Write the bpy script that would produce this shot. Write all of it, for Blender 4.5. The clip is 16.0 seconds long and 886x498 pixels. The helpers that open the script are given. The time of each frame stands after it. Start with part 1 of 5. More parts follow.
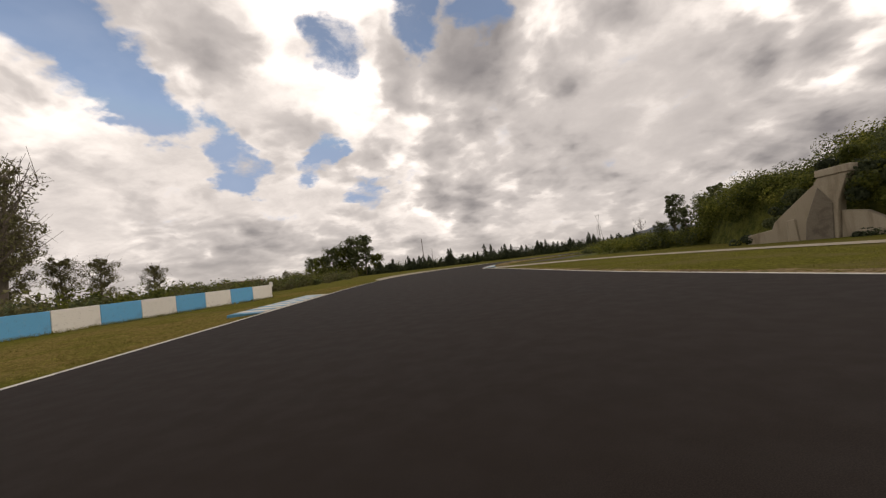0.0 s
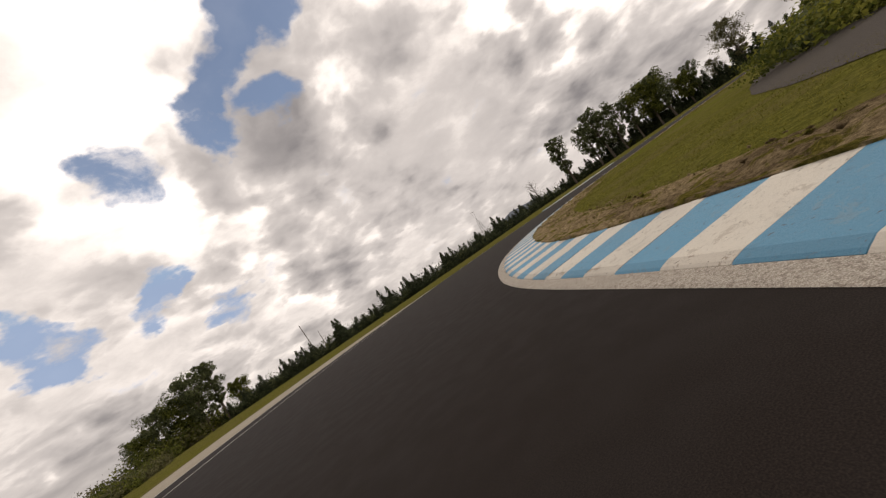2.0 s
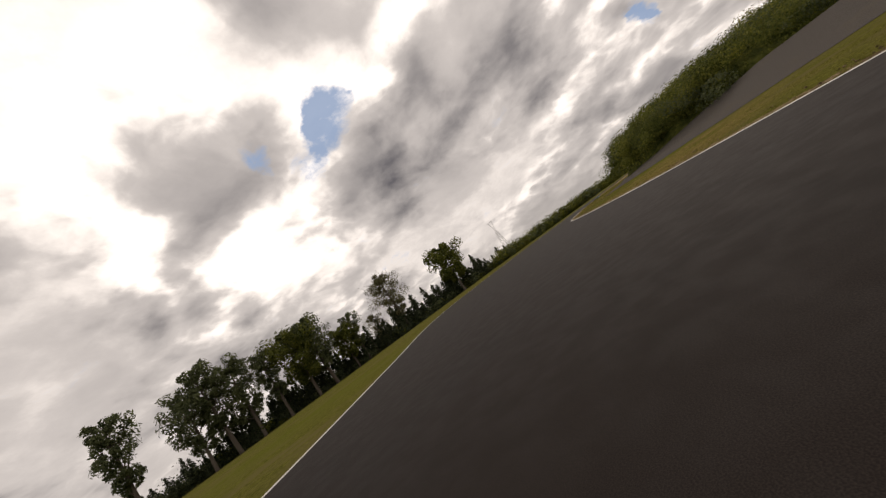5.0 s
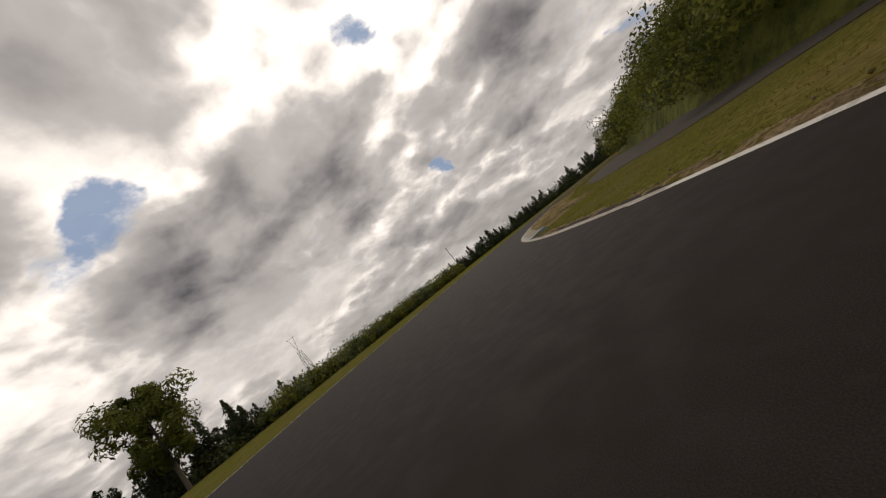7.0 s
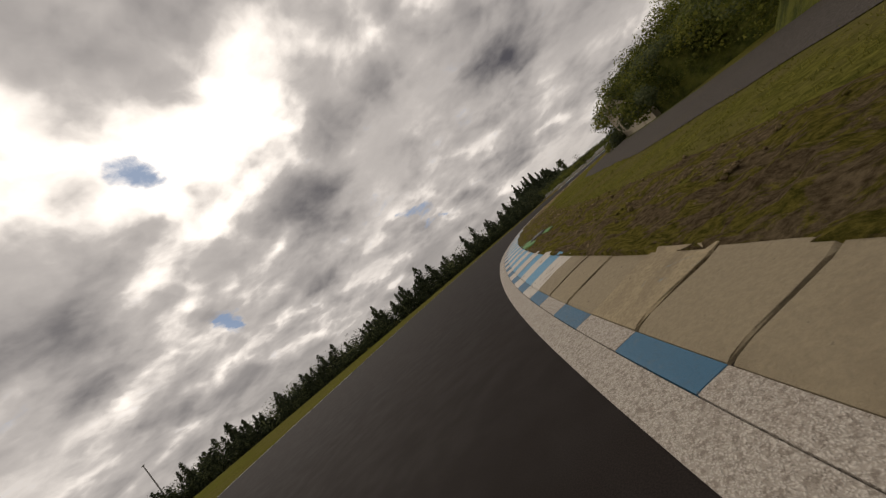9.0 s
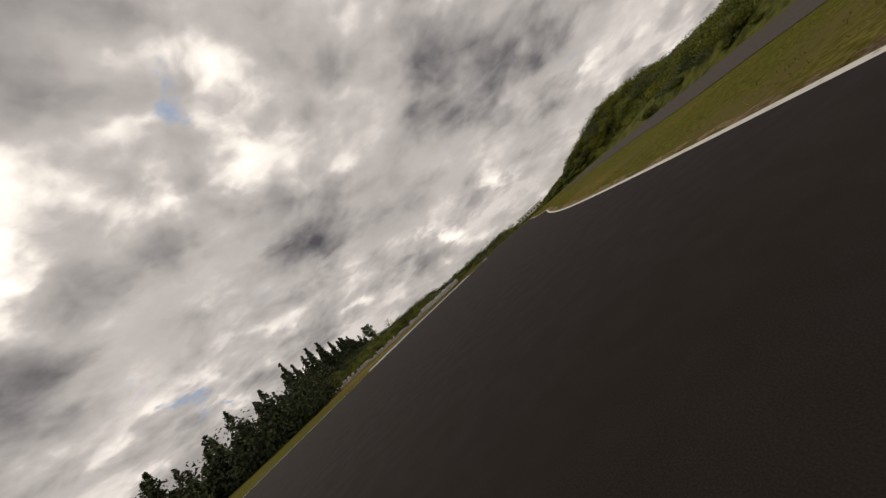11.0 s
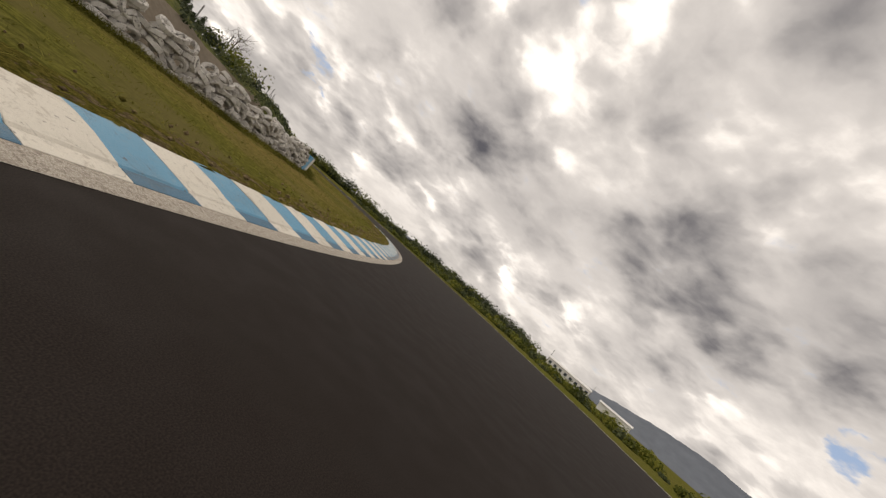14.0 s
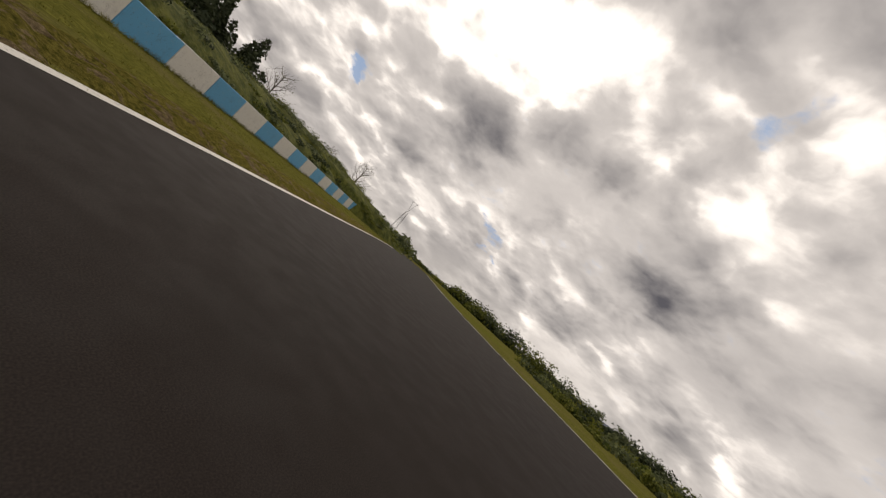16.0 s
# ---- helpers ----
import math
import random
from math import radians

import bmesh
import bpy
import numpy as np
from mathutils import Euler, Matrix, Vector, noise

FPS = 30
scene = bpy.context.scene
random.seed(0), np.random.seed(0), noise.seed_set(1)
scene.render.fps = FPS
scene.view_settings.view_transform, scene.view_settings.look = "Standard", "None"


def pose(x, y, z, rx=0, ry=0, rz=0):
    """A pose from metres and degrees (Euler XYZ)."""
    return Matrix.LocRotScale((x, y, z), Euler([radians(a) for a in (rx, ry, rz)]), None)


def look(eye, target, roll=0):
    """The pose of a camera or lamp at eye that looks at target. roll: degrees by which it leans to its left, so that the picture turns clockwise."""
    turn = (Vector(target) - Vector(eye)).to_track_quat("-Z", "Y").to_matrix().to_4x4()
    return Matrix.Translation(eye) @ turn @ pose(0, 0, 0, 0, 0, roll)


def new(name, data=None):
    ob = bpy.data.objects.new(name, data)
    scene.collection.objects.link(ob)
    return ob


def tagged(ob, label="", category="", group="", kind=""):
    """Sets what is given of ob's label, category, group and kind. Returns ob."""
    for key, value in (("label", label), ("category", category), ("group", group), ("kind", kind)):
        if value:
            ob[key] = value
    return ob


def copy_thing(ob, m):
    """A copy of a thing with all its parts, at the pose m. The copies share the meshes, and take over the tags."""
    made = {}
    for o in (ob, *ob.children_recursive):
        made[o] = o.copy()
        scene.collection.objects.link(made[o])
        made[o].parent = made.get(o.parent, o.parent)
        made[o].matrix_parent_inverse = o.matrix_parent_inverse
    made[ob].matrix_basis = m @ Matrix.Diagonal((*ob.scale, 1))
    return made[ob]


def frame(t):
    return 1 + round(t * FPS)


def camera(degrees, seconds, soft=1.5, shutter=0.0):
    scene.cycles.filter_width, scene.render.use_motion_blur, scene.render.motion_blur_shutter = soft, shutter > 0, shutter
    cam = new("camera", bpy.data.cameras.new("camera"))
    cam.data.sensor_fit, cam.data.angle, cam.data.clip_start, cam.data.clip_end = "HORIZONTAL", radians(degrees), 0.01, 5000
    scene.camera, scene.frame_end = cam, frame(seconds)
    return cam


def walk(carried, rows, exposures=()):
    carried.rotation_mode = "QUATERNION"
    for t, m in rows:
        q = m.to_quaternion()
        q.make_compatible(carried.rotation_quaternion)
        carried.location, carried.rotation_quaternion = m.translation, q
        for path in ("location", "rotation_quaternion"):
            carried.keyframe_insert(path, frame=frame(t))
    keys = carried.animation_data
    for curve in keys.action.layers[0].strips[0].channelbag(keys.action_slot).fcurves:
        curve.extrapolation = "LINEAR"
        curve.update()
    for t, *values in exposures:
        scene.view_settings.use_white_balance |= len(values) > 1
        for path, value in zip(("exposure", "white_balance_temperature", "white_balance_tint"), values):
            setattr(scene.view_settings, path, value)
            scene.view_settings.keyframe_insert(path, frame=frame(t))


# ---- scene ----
from collections import namedtuple

cam = camera(98.0, 16.0, soft=1.3, shutter=0.004)
# seconds, x, y, z, and the turn in degrees
PATH = (
    (0.00, 0.05, -0.02, 1.001, 92.26, 6.83, -1.53),
    (0.25, 0.12, 6.43, 0.976, 91.75, 9.09, -2.39),
    (0.50, 0.29, 12.74, 0.948, 91.38, 11.53, -3.44),
    (0.75, 0.57, 18.92, 0.917, 91.45, 14.47, -4.81),
    (1.00, 1.01, 24.97, 0.882, 91.70, 17.66, -6.55),
    (1.25, 1.56, 30.88, 0.875, 91.85, 21.75, -8.45),
    (1.50, 2.34, 36.54, 0.864, 92.09, 26.23, -11.08),
    (1.75, 3.45, 41.94, 0.845, 92.70, 30.54, -14.48),
    (2.00, 4.93, 47.02, 0.826, 93.40, 34.16, -18.32),
    (2.25, 6.78, 51.77, 0.821, 93.44, 35.71, -22.32),
    (2.50, 9.00, 56.35, 0.824, 93.48, 36.28, -26.50),
    (3.00, 14.79, 64.64, 0.802, 94.68, 37.53, -36.99),
    (3.50, 22.12, 71.93, 0.776, 95.85, 39.30, -46.93),
    (4.00, 30.91, 77.98, 0.768, 95.86, 38.54, -57.40),
    (4.20, 34.78, 80.00, 0.783, 96.57, 37.33, -61.82),
    (4.75, 46.32, 84.06, 0.812, 97.99, 35.65, -71.93),
    (5.25, 57.58, 86.11, 0.825, 97.53, 35.89, -79.78),
    (5.75, 69.30, 86.77, 0.830, 96.43, 36.79, -87.35),
    (6.30, 82.52, 85.73, 0.841, 95.71, 37.36, -96.46),
    (6.50, 87.34, 84.81, 0.846, 95.51, 37.34, -100.21),
    (7.00, 99.34, 81.49, 0.834, 95.14, 37.93, -108.56),
    (7.50, 110.83, 76.26, 0.811, 95.17, 39.62, -118.67),
    (8.00, 121.43, 69.03, 0.826, 94.30, 38.57, -127.88),
    (8.50, 130.87, 60.05, 0.812, 94.94, 39.86, -136.64),
    (9.00, 138.92, 49.55, 0.814, 94.80, 39.95, -145.32),
    (9.50, 145.34, 37.73, 0.762, 94.65, 44.36, -155.26),
    (10.00, 149.66, 24.82, 0.767, 95.15, 43.53, -165.36),
    (10.20, 150.73, 19.46, 0.757, 94.72, 43.89, -170.02),
    (10.70, 151.90, 5.73, 0.760, 95.45, 43.12, -178.17),
    (11.20, 151.01, -8.01, 0.787, 96.67, 39.87, -184.69),
    (11.70, 148.50, -21.56, 0.857, 97.48, 31.34, -189.92),
    (12.00, 146.45, -29.56, 0.915, 97.61, 22.53, -192.45),
    (12.30, 144.18, -37.52, 0.967, 97.56, 10.20, -194.36),
    (12.50, 142.62, -42.77, 0.981, 97.56, 0.08, -195.26),
    (12.75, 140.72, -49.28, 0.974, 96.75, -9.41, -195.08),
    (13.00, 139.01, -55.75, 0.950, 95.75, -17.11, -193.51),
    (13.25, 137.55, -62.20, 0.911, 95.37, -24.37, -191.11),
    (13.50, 136.45, -68.64, 0.868, 95.06, -30.56, -188.07),
    (13.75, 135.68, -75.08, 0.821, 94.30, -36.50, -184.72),
    (14.00, 135.32, -81.51, 0.785, 93.49, -40.74, -180.96),
    (14.50, 135.82, -94.29, 0.774, 93.33, -41.38, -173.46),
    (15.00, 138.17, -106.92, 0.764, 93.98, -40.49, -164.92),
    (15.50, 142.51, -119.28, 0.735, 94.52, -42.60, -156.53),
    (16.00, 148.70, -131.13, 0.730, 95.36, -42.10, -148.85),
)
walk(cam, [(r[0], pose(*r[1:])) for r in PATH], [(0.0, -0.1, 7150, 15), (3.0, 0.0, 7150, 15), (4.2, -0.05, 7150, 15), (8.0, -0.4, 7100, 13), (10.2, -0.4, 7100, 13), (12.5, 0.0, 7150, 12), (14.0, 0.1, 7150, 12), (16.0, -0.05, 7150, 13)])

# ---- world and sun ----
SUN_AZ, SUN_EL = radians(117), radians(35)      # clockwise from +y
SUN_WAY = Vector((math.sin(SUN_AZ) * math.cos(SUN_EL), math.cos(SUN_AZ) * math.cos(SUN_EL), math.sin(SUN_EL)))


class Nodes:
    """A small helper to wire shader nodes."""

    def __init__(self, tree):
        self.tree = tree
        tree.nodes.clear()

    def add(self, kind, **values):
        node = self.tree.nodes.new(kind)
        for key, value in values.items():
            if key == "operation":
                node.operation = value
            elif key == "blend_type":
                node.blend_type = value
            elif key == "data_type":
                node.data_type = value
        return node

    def put(self, socket, value):
        if isinstance(value, bpy.types.NodeSocket):
            self.tree.links.new(value, socket)
        elif value is not None:
            socket.default_value = value

    def math(self, op, a, b=None, c=None, clamp=False):
        n = self.add("ShaderNodeMath", operation=op)
        n.use_clamp = clamp
        for i, v in enumerate((a, b, c)):
            self.put(n.inputs[i], v)
        return n.outputs[0]

    def vmath(self, op, a, b=None, out=0):
        n = self.add("ShaderNodeVectorMath", operation=op)
        self.put(n.inputs[0], a)
        self.put(n.inputs[1], b)
        return n.outputs[out]

    def noise(self, vector, scale, detail=5.0, rough=0.55, distort=0.0):
        n = self.add("ShaderNodeTexNoise")
        self.put(n.inputs["Vector"], vector)
        for key, v in (("Scale", scale), ("Detail", detail), ("Roughness", rough), ("Distortion", distort)):
            self.put(n.inputs[key], v)
        return n.outputs["Fac"]

    def noise_colour(self, vector, scale):
        n = self.add("ShaderNodeTexNoise")
        self.put(n.inputs["Vector"], vector)
        n.inputs["Scale"].default_value = scale
        return n.outputs["Color"]

    def cracks(self, vector, scale, width):
        """Thin wandering lines, 1 on the line."""
        n = self.add("ShaderNodeTexVoronoi")
        n.feature = "DISTANCE_TO_EDGE"
        n.inputs["Scale"].default_value = scale
        bent_ = self.vmath("SCALE", self.noise_colour(vector, scale * 1.7))
        bent_.node.inputs["Scale"].default_value = 0.5 / scale
        self.put(n.inputs["Vector"], self.vmath("ADD", vector, bent_))
        return self.ramp(n.outputs["Distance"], width * 0.4, width, 1.0, 0.0)

    def ramp(self, fac, lo, hi, a=0.0, b=1.0, smooth=True):
        n = self.add("ShaderNodeMapRange")
        n.interpolation_type = "SMOOTHSTEP" if smooth else "LINEAR"
        for i, v in enumerate((fac, lo, hi, a, b)):
            self.put(n.inputs[i], v)
        return n.outputs[0]

    def mix(self, fac, a, b, blend="MIX"):
        n = self.add("ShaderNodeMix", data_type="RGBA", blend_type=blend)
        self.put(n.inputs[0], fac)
        self.put(n.inputs[6], a if not isinstance(a, tuple) else (*a[:3], 1.0))
        self.put(n.inputs[7], b if not isinstance(b, tuple) else (*b[:3], 1.0))
        return n.outputs[2]

    def place(self):
        return self.add("ShaderNodeTexCoord").outputs["Object"]

    def random(self):
        return self.add("ShaderNodeObjectInfo").outputs["Random"]

    def island(self):
        return self.add("ShaderNodeNewGeometry").outputs["Random Per Island"]


world = bpy.data.worlds.new("world")
scene.world = world
world.use_nodes = True
W = Nodes(world.node_tree)
way = W.add("ShaderNodeTexCoord").outputs["Generated"]
sky = W.add("ShaderNodeTexSky")
sky.sky_type, sky.sun_disc, sky.sun_elevation, sky.sun_rotation = "NISHITA", False, SUN_EL, SUN_AZ
sky.dust_density = 1.5
blue = W.vmath("SCALE", sky.outputs[0])
blue.node.inputs["Scale"].default_value = 0.17
blue = W.vmath("MINIMUM", blue, (0.30, 0.43, 0.66))
split = W.add("ShaderNodeSeparateXYZ")
W.put(split.inputs[0], way)
height = W.math("MAXIMUM", split.outputs[2], 0.0)
flat = W.math("ADD", height, 0.36)
# the cloud layer as seen on a high plane, which packs the clouds towards the horizon
plane = W.add("ShaderNodeCombineXYZ")
W.put(plane.inputs[0], W.math("DIVIDE", split.outputs[0], flat))
W.put(plane.inputs[1], W.math("DIVIDE", split.outputs[1], flat))
layer = plane.outputs[0]


def swirl(scale, detail, rough):
    n = W.add("ShaderNodeTexNoise")
    W.put(n.inputs["Vector"], layer)
    n.inputs["Scale"].default_value, n.inputs["Detail"].default_value, n.inputs["Roughness"].default_value = scale, detail, rough
    return W.vmath("SUBTRACT", n.outputs["Color"], (0.5, 0.5, 0.5))


def scaled(v, k):
    out = W.vmath("SCALE", v)
    out.node.inputs["Scale"].default_value = k
    return out


ragged = swirl(3.2, 5.0, 0.55)
bent = W.vmath("NORMALIZE", W.vmath("ADD", way, scaled(ragged, 0.30)))


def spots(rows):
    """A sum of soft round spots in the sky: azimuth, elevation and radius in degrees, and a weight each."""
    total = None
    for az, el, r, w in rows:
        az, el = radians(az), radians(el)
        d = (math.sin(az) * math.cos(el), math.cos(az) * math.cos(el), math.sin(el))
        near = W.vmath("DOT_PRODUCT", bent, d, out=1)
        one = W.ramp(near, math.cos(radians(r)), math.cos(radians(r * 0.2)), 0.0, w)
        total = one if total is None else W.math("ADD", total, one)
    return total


def heaps(vector):
    """Heaped cloud: soft masses with rounded knobs on them."""
    knob = W.add("ShaderNodeTexVoronoi")
    knob.feature = "SMOOTH_F1"
    W.put(knob.inputs["Vector"], vector)
    for key, v in (("Scale", 2.3), ("Detail", 3.0), ("Roughness", 0.45), ("Lacunarity", 2.3), ("Smoothness", 0.6)):
        knob.inputs[key].default_value = v
    soft = W.noise(vector, 1.3, 7.0, 0.5, 0.0)
    mass = W.math("ADD", W.math("MULTIPLY", soft, 0.72), W.math("MULTIPLY", W.math("SUBTRACT", 0.85, knob.outputs["Distance"]), 0.34))
    return W.ramp(mass, 0.26, 0.56)


billow = W.vmath("ADD", layer, scaled(ragged, 0.16))
body = heaps(billow)
body_sun = heaps(W.vmath("ADD", billow, (SUN_WAY.x * 0.10, SUN_WAY.y * 0.10, 0.0)))
fine = W.noise(billow, 5.2, 9.0, 0.64, 0.0)
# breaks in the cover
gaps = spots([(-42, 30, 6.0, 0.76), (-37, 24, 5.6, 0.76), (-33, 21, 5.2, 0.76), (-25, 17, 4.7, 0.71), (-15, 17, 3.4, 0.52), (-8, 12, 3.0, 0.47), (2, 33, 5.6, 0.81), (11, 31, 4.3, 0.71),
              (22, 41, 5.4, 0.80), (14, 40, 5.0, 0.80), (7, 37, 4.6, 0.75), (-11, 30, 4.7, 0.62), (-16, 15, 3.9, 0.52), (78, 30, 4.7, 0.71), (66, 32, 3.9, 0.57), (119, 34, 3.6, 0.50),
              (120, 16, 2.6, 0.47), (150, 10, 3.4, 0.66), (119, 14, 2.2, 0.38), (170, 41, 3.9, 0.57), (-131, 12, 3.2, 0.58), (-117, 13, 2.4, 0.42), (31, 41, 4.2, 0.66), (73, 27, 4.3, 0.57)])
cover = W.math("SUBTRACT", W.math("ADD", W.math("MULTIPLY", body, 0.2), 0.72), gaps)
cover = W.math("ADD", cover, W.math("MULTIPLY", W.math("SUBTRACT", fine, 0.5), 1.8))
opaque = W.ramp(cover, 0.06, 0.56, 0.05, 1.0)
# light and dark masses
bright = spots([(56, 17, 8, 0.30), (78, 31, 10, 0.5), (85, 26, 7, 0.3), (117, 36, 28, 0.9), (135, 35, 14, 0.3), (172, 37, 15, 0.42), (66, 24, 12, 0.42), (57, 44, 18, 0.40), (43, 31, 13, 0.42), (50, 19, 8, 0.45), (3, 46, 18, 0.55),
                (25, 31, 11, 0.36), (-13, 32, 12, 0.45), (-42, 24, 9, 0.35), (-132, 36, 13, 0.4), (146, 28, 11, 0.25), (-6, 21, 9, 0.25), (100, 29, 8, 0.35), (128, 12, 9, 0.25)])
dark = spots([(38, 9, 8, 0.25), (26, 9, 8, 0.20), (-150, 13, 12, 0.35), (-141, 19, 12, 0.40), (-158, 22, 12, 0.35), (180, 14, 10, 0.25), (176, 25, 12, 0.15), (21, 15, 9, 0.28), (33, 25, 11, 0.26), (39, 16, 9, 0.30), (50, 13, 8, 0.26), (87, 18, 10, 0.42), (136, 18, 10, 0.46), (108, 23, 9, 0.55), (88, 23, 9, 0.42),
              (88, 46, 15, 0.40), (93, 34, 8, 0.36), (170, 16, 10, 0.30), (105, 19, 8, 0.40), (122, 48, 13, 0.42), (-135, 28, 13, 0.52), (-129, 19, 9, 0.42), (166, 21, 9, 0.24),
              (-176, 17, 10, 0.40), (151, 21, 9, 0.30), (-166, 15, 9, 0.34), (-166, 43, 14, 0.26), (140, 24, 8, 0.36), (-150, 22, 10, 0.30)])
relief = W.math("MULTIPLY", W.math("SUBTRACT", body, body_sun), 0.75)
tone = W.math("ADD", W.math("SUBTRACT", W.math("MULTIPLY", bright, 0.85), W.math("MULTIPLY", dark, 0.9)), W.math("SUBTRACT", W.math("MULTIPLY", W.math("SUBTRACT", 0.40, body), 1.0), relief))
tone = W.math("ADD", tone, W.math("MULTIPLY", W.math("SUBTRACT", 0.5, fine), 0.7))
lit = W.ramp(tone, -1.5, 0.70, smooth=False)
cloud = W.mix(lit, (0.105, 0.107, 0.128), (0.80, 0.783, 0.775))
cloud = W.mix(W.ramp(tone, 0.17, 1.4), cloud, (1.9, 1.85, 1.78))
haze = W.ramp(height, 0.0, 0.12, 0.6, 0.0)
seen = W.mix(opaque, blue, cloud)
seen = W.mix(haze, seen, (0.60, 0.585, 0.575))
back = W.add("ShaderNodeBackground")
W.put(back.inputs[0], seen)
back.inputs[1].default_value = 1.0
W.put(W.add("ShaderNodeOutputWorld").inputs[0], back.outputs[0])

sun_data = bpy.data.lights.new("sun", "SUN")
sun_data.energy, sun_data.angle, sun_data.color = 0.8, radians(16), (1.0, 0.95, 0.87)
sun = new("sun", sun_data)
sun.matrix_world = look(SUN_WAY * 300, (0, 0, 0))


# ---- materials ----
def material(name, build, rough=0.8, metal=0.0, spec=0.5, thin=0.0):
    m = bpy.data.materials.new(name)
    m.use_nodes = True
    N = Nodes(m.node_tree)
    shader = N.add("ShaderNodeBsdfPrincipled")
    shader.inputs["Roughness"].default_value = rough
    shader.inputs["Metallic"].default_value = metal
    shader.inputs["Specular IOR Level"].default_value = spec
    colour, relief, depth, gloss = build(N)
    N.put(shader.inputs["Base Color"], colour if not isinstance(colour, tuple) else (*colour[:3], 1.0))
    if gloss is not None:
        N.put(shader.inputs["Roughness"], gloss)
    if relief is not None:
        bump = N.add("ShaderNodeBump")
        bump.inputs["Strength"].default_value = 1.0
        bump.inputs["Distance"].default_value = depth
        N.put(bump.inputs["Height"], relief)
        N.put(shader.inputs["Normal"], bump.outputs[0])
    out = shader.outputs[0]
    if thin:
        # light that comes through a leaf
        glow = N.add("ShaderNodeBsdfTranslucent")
        N.put(glow.inputs[0], colour)
        both = N.add("ShaderNodeMixShader")
        both.inputs[0].default_value = thin
        N.put(both.inputs[1], out)
        N.put(both.inputs[2], glow.outputs[0])
        out = both.outputs[0]
    N.put(N.add("ShaderNodeOutputMaterial").inputs[0], out)
    return m


def asphalt_nodes(N):
    p = N.place()
    grain = N.noise(p, 160, 2, 0.6)
    stain = N.noise(p, 0.35, 5, 0.6, 0.6)
    patch = N.noise(p, 3.0, 4, 0.6)
    c = N.mix(N.ramp(grain, 0.3, 0.75), (0.0095, 0.0066, 0.0053), (0.0260, 0.0190, 0.0152))
    c = N.mix(N.ramp(stain, 0.42, 0.68, 0.0, 0.35), c, (0.0155, 0.0126, 0.0112))
    c = N.mix(N.ramp(patch, 0.62, 0.8, 0.0, 0.25), c, (0.035, 0.030, 0.026))
    return c, grain, 0.0003, N.ramp(patch, 0.3, 0.7, 0.82, 0.92)


def gravel_nodes(N):
    p = N.place()
    grain = N.noise(p, 24, 5, 0.7)
    stain = N.noise(p, 0.5, 4, 0.6)
    c = N.mix(N.ramp(grain, 0.3, 0.7), (0.050, 0.044, 0.039), (0.115, 0.101, 0.088))
    return N.mix(N.ramp(stain, 0.5, 0.75, 0.0, 0.45), c, (0.10, 0.085, 0.06)), grain, 0.01, None


def grass_nodes(N):
    p = N.place()
    tuft = N.noise(p, 9, 6, 0.7)
    patch = N.noise(p, 0.32, 5, 0.62, 0.5)
    wide = N.noise(p, 0.045, 3, 0.5)
    c = N.mix(N.ramp(tuft, 0.3, 0.72), (0.053, 0.056, 0.012), (0.172, 0.160, 0.036))
    c = N.mix(N.ramp(patch, 0.44, 0.64, 0.0, 0.85), c, (0.130, 0.110, 0.042))
    c = N.mix(N.ramp(wide, 0.5, 0.7, 0.0, 0.5), c, (0.105, 0.116, 0.016))
    # stretches that have dried to straw
    wander = N.math("MULTIPLY", N.math("SUBTRACT", N.noise(p, 0.16, 5, 0.6), 0.5), 16.0)
    for x, y, r in ((153, -55, 22), (146, -66, 14), (161, -60, 18), (143.5, -72, 8), (142, -94, 6), (146, -108, 6), (153, -122, 6), (-8, 14, 9), (-9, 34, 8), (72, 79, 8), (96, 77, 7), (146, 0, 6), (146, -18, 6)):
        far = N.math("ADD", N.vmath("DISTANCE", p, (x, y, 0.0), out=1), wander)
        straw = N.mix(N.ramp(tuft, 0.3, 0.72), (0.105, 0.078, 0.022), (0.255, 0.190, 0.072))
        c = N.mix(N.math("MULTIPLY", N.ramp(far, r * 0.45, r * 1.1, 0.85, 0.0), N.ramp(patch, 0.34, 0.56, 0.25, 1.0)), c, straw)
    return c, tuft, 0.05, None


def dirt_nodes(mossy, pale=1.0):
    """Sandy earth with clumps of olive moss and grass; mossy: 0 to 1, how far these have spread."""
    def build(N):
        p = N.place()
        grain = N.noise(p, 16, 8, 0.75)
        moss = N.noise(p, 2.6, 7, 0.68, 0.4)
        c = N.mix(N.ramp(grain, 0.32, 0.68), tuple(pale * v for v in (0.12, 0.085, 0.045)), tuple(pale * v for v in (0.40, 0.305, 0.18)))
        damp = N.noise(p, 0.45, 5, 0.65, 0.5)
        c = N.mix(N.ramp(damp, 0.48, 0.62, 0.0, 0.65), c, N.mix(N.ramp(grain, 0.4, 0.65), (0.055, 0.038, 0.022), (0.15, 0.11, 0.065)))
        green = N.mix(N.ramp(grain, 0.35, 0.65), (0.050, 0.050, 0.010), (0.185, 0.155, 0.034))
        lo = 0.53 - 0.16 * mossy
        return N.mix(N.ramp(moss, lo, lo + 0.07, 0.0, 0.95), c, green), N.math("ADD", grain, moss), 0.06, None
    return build


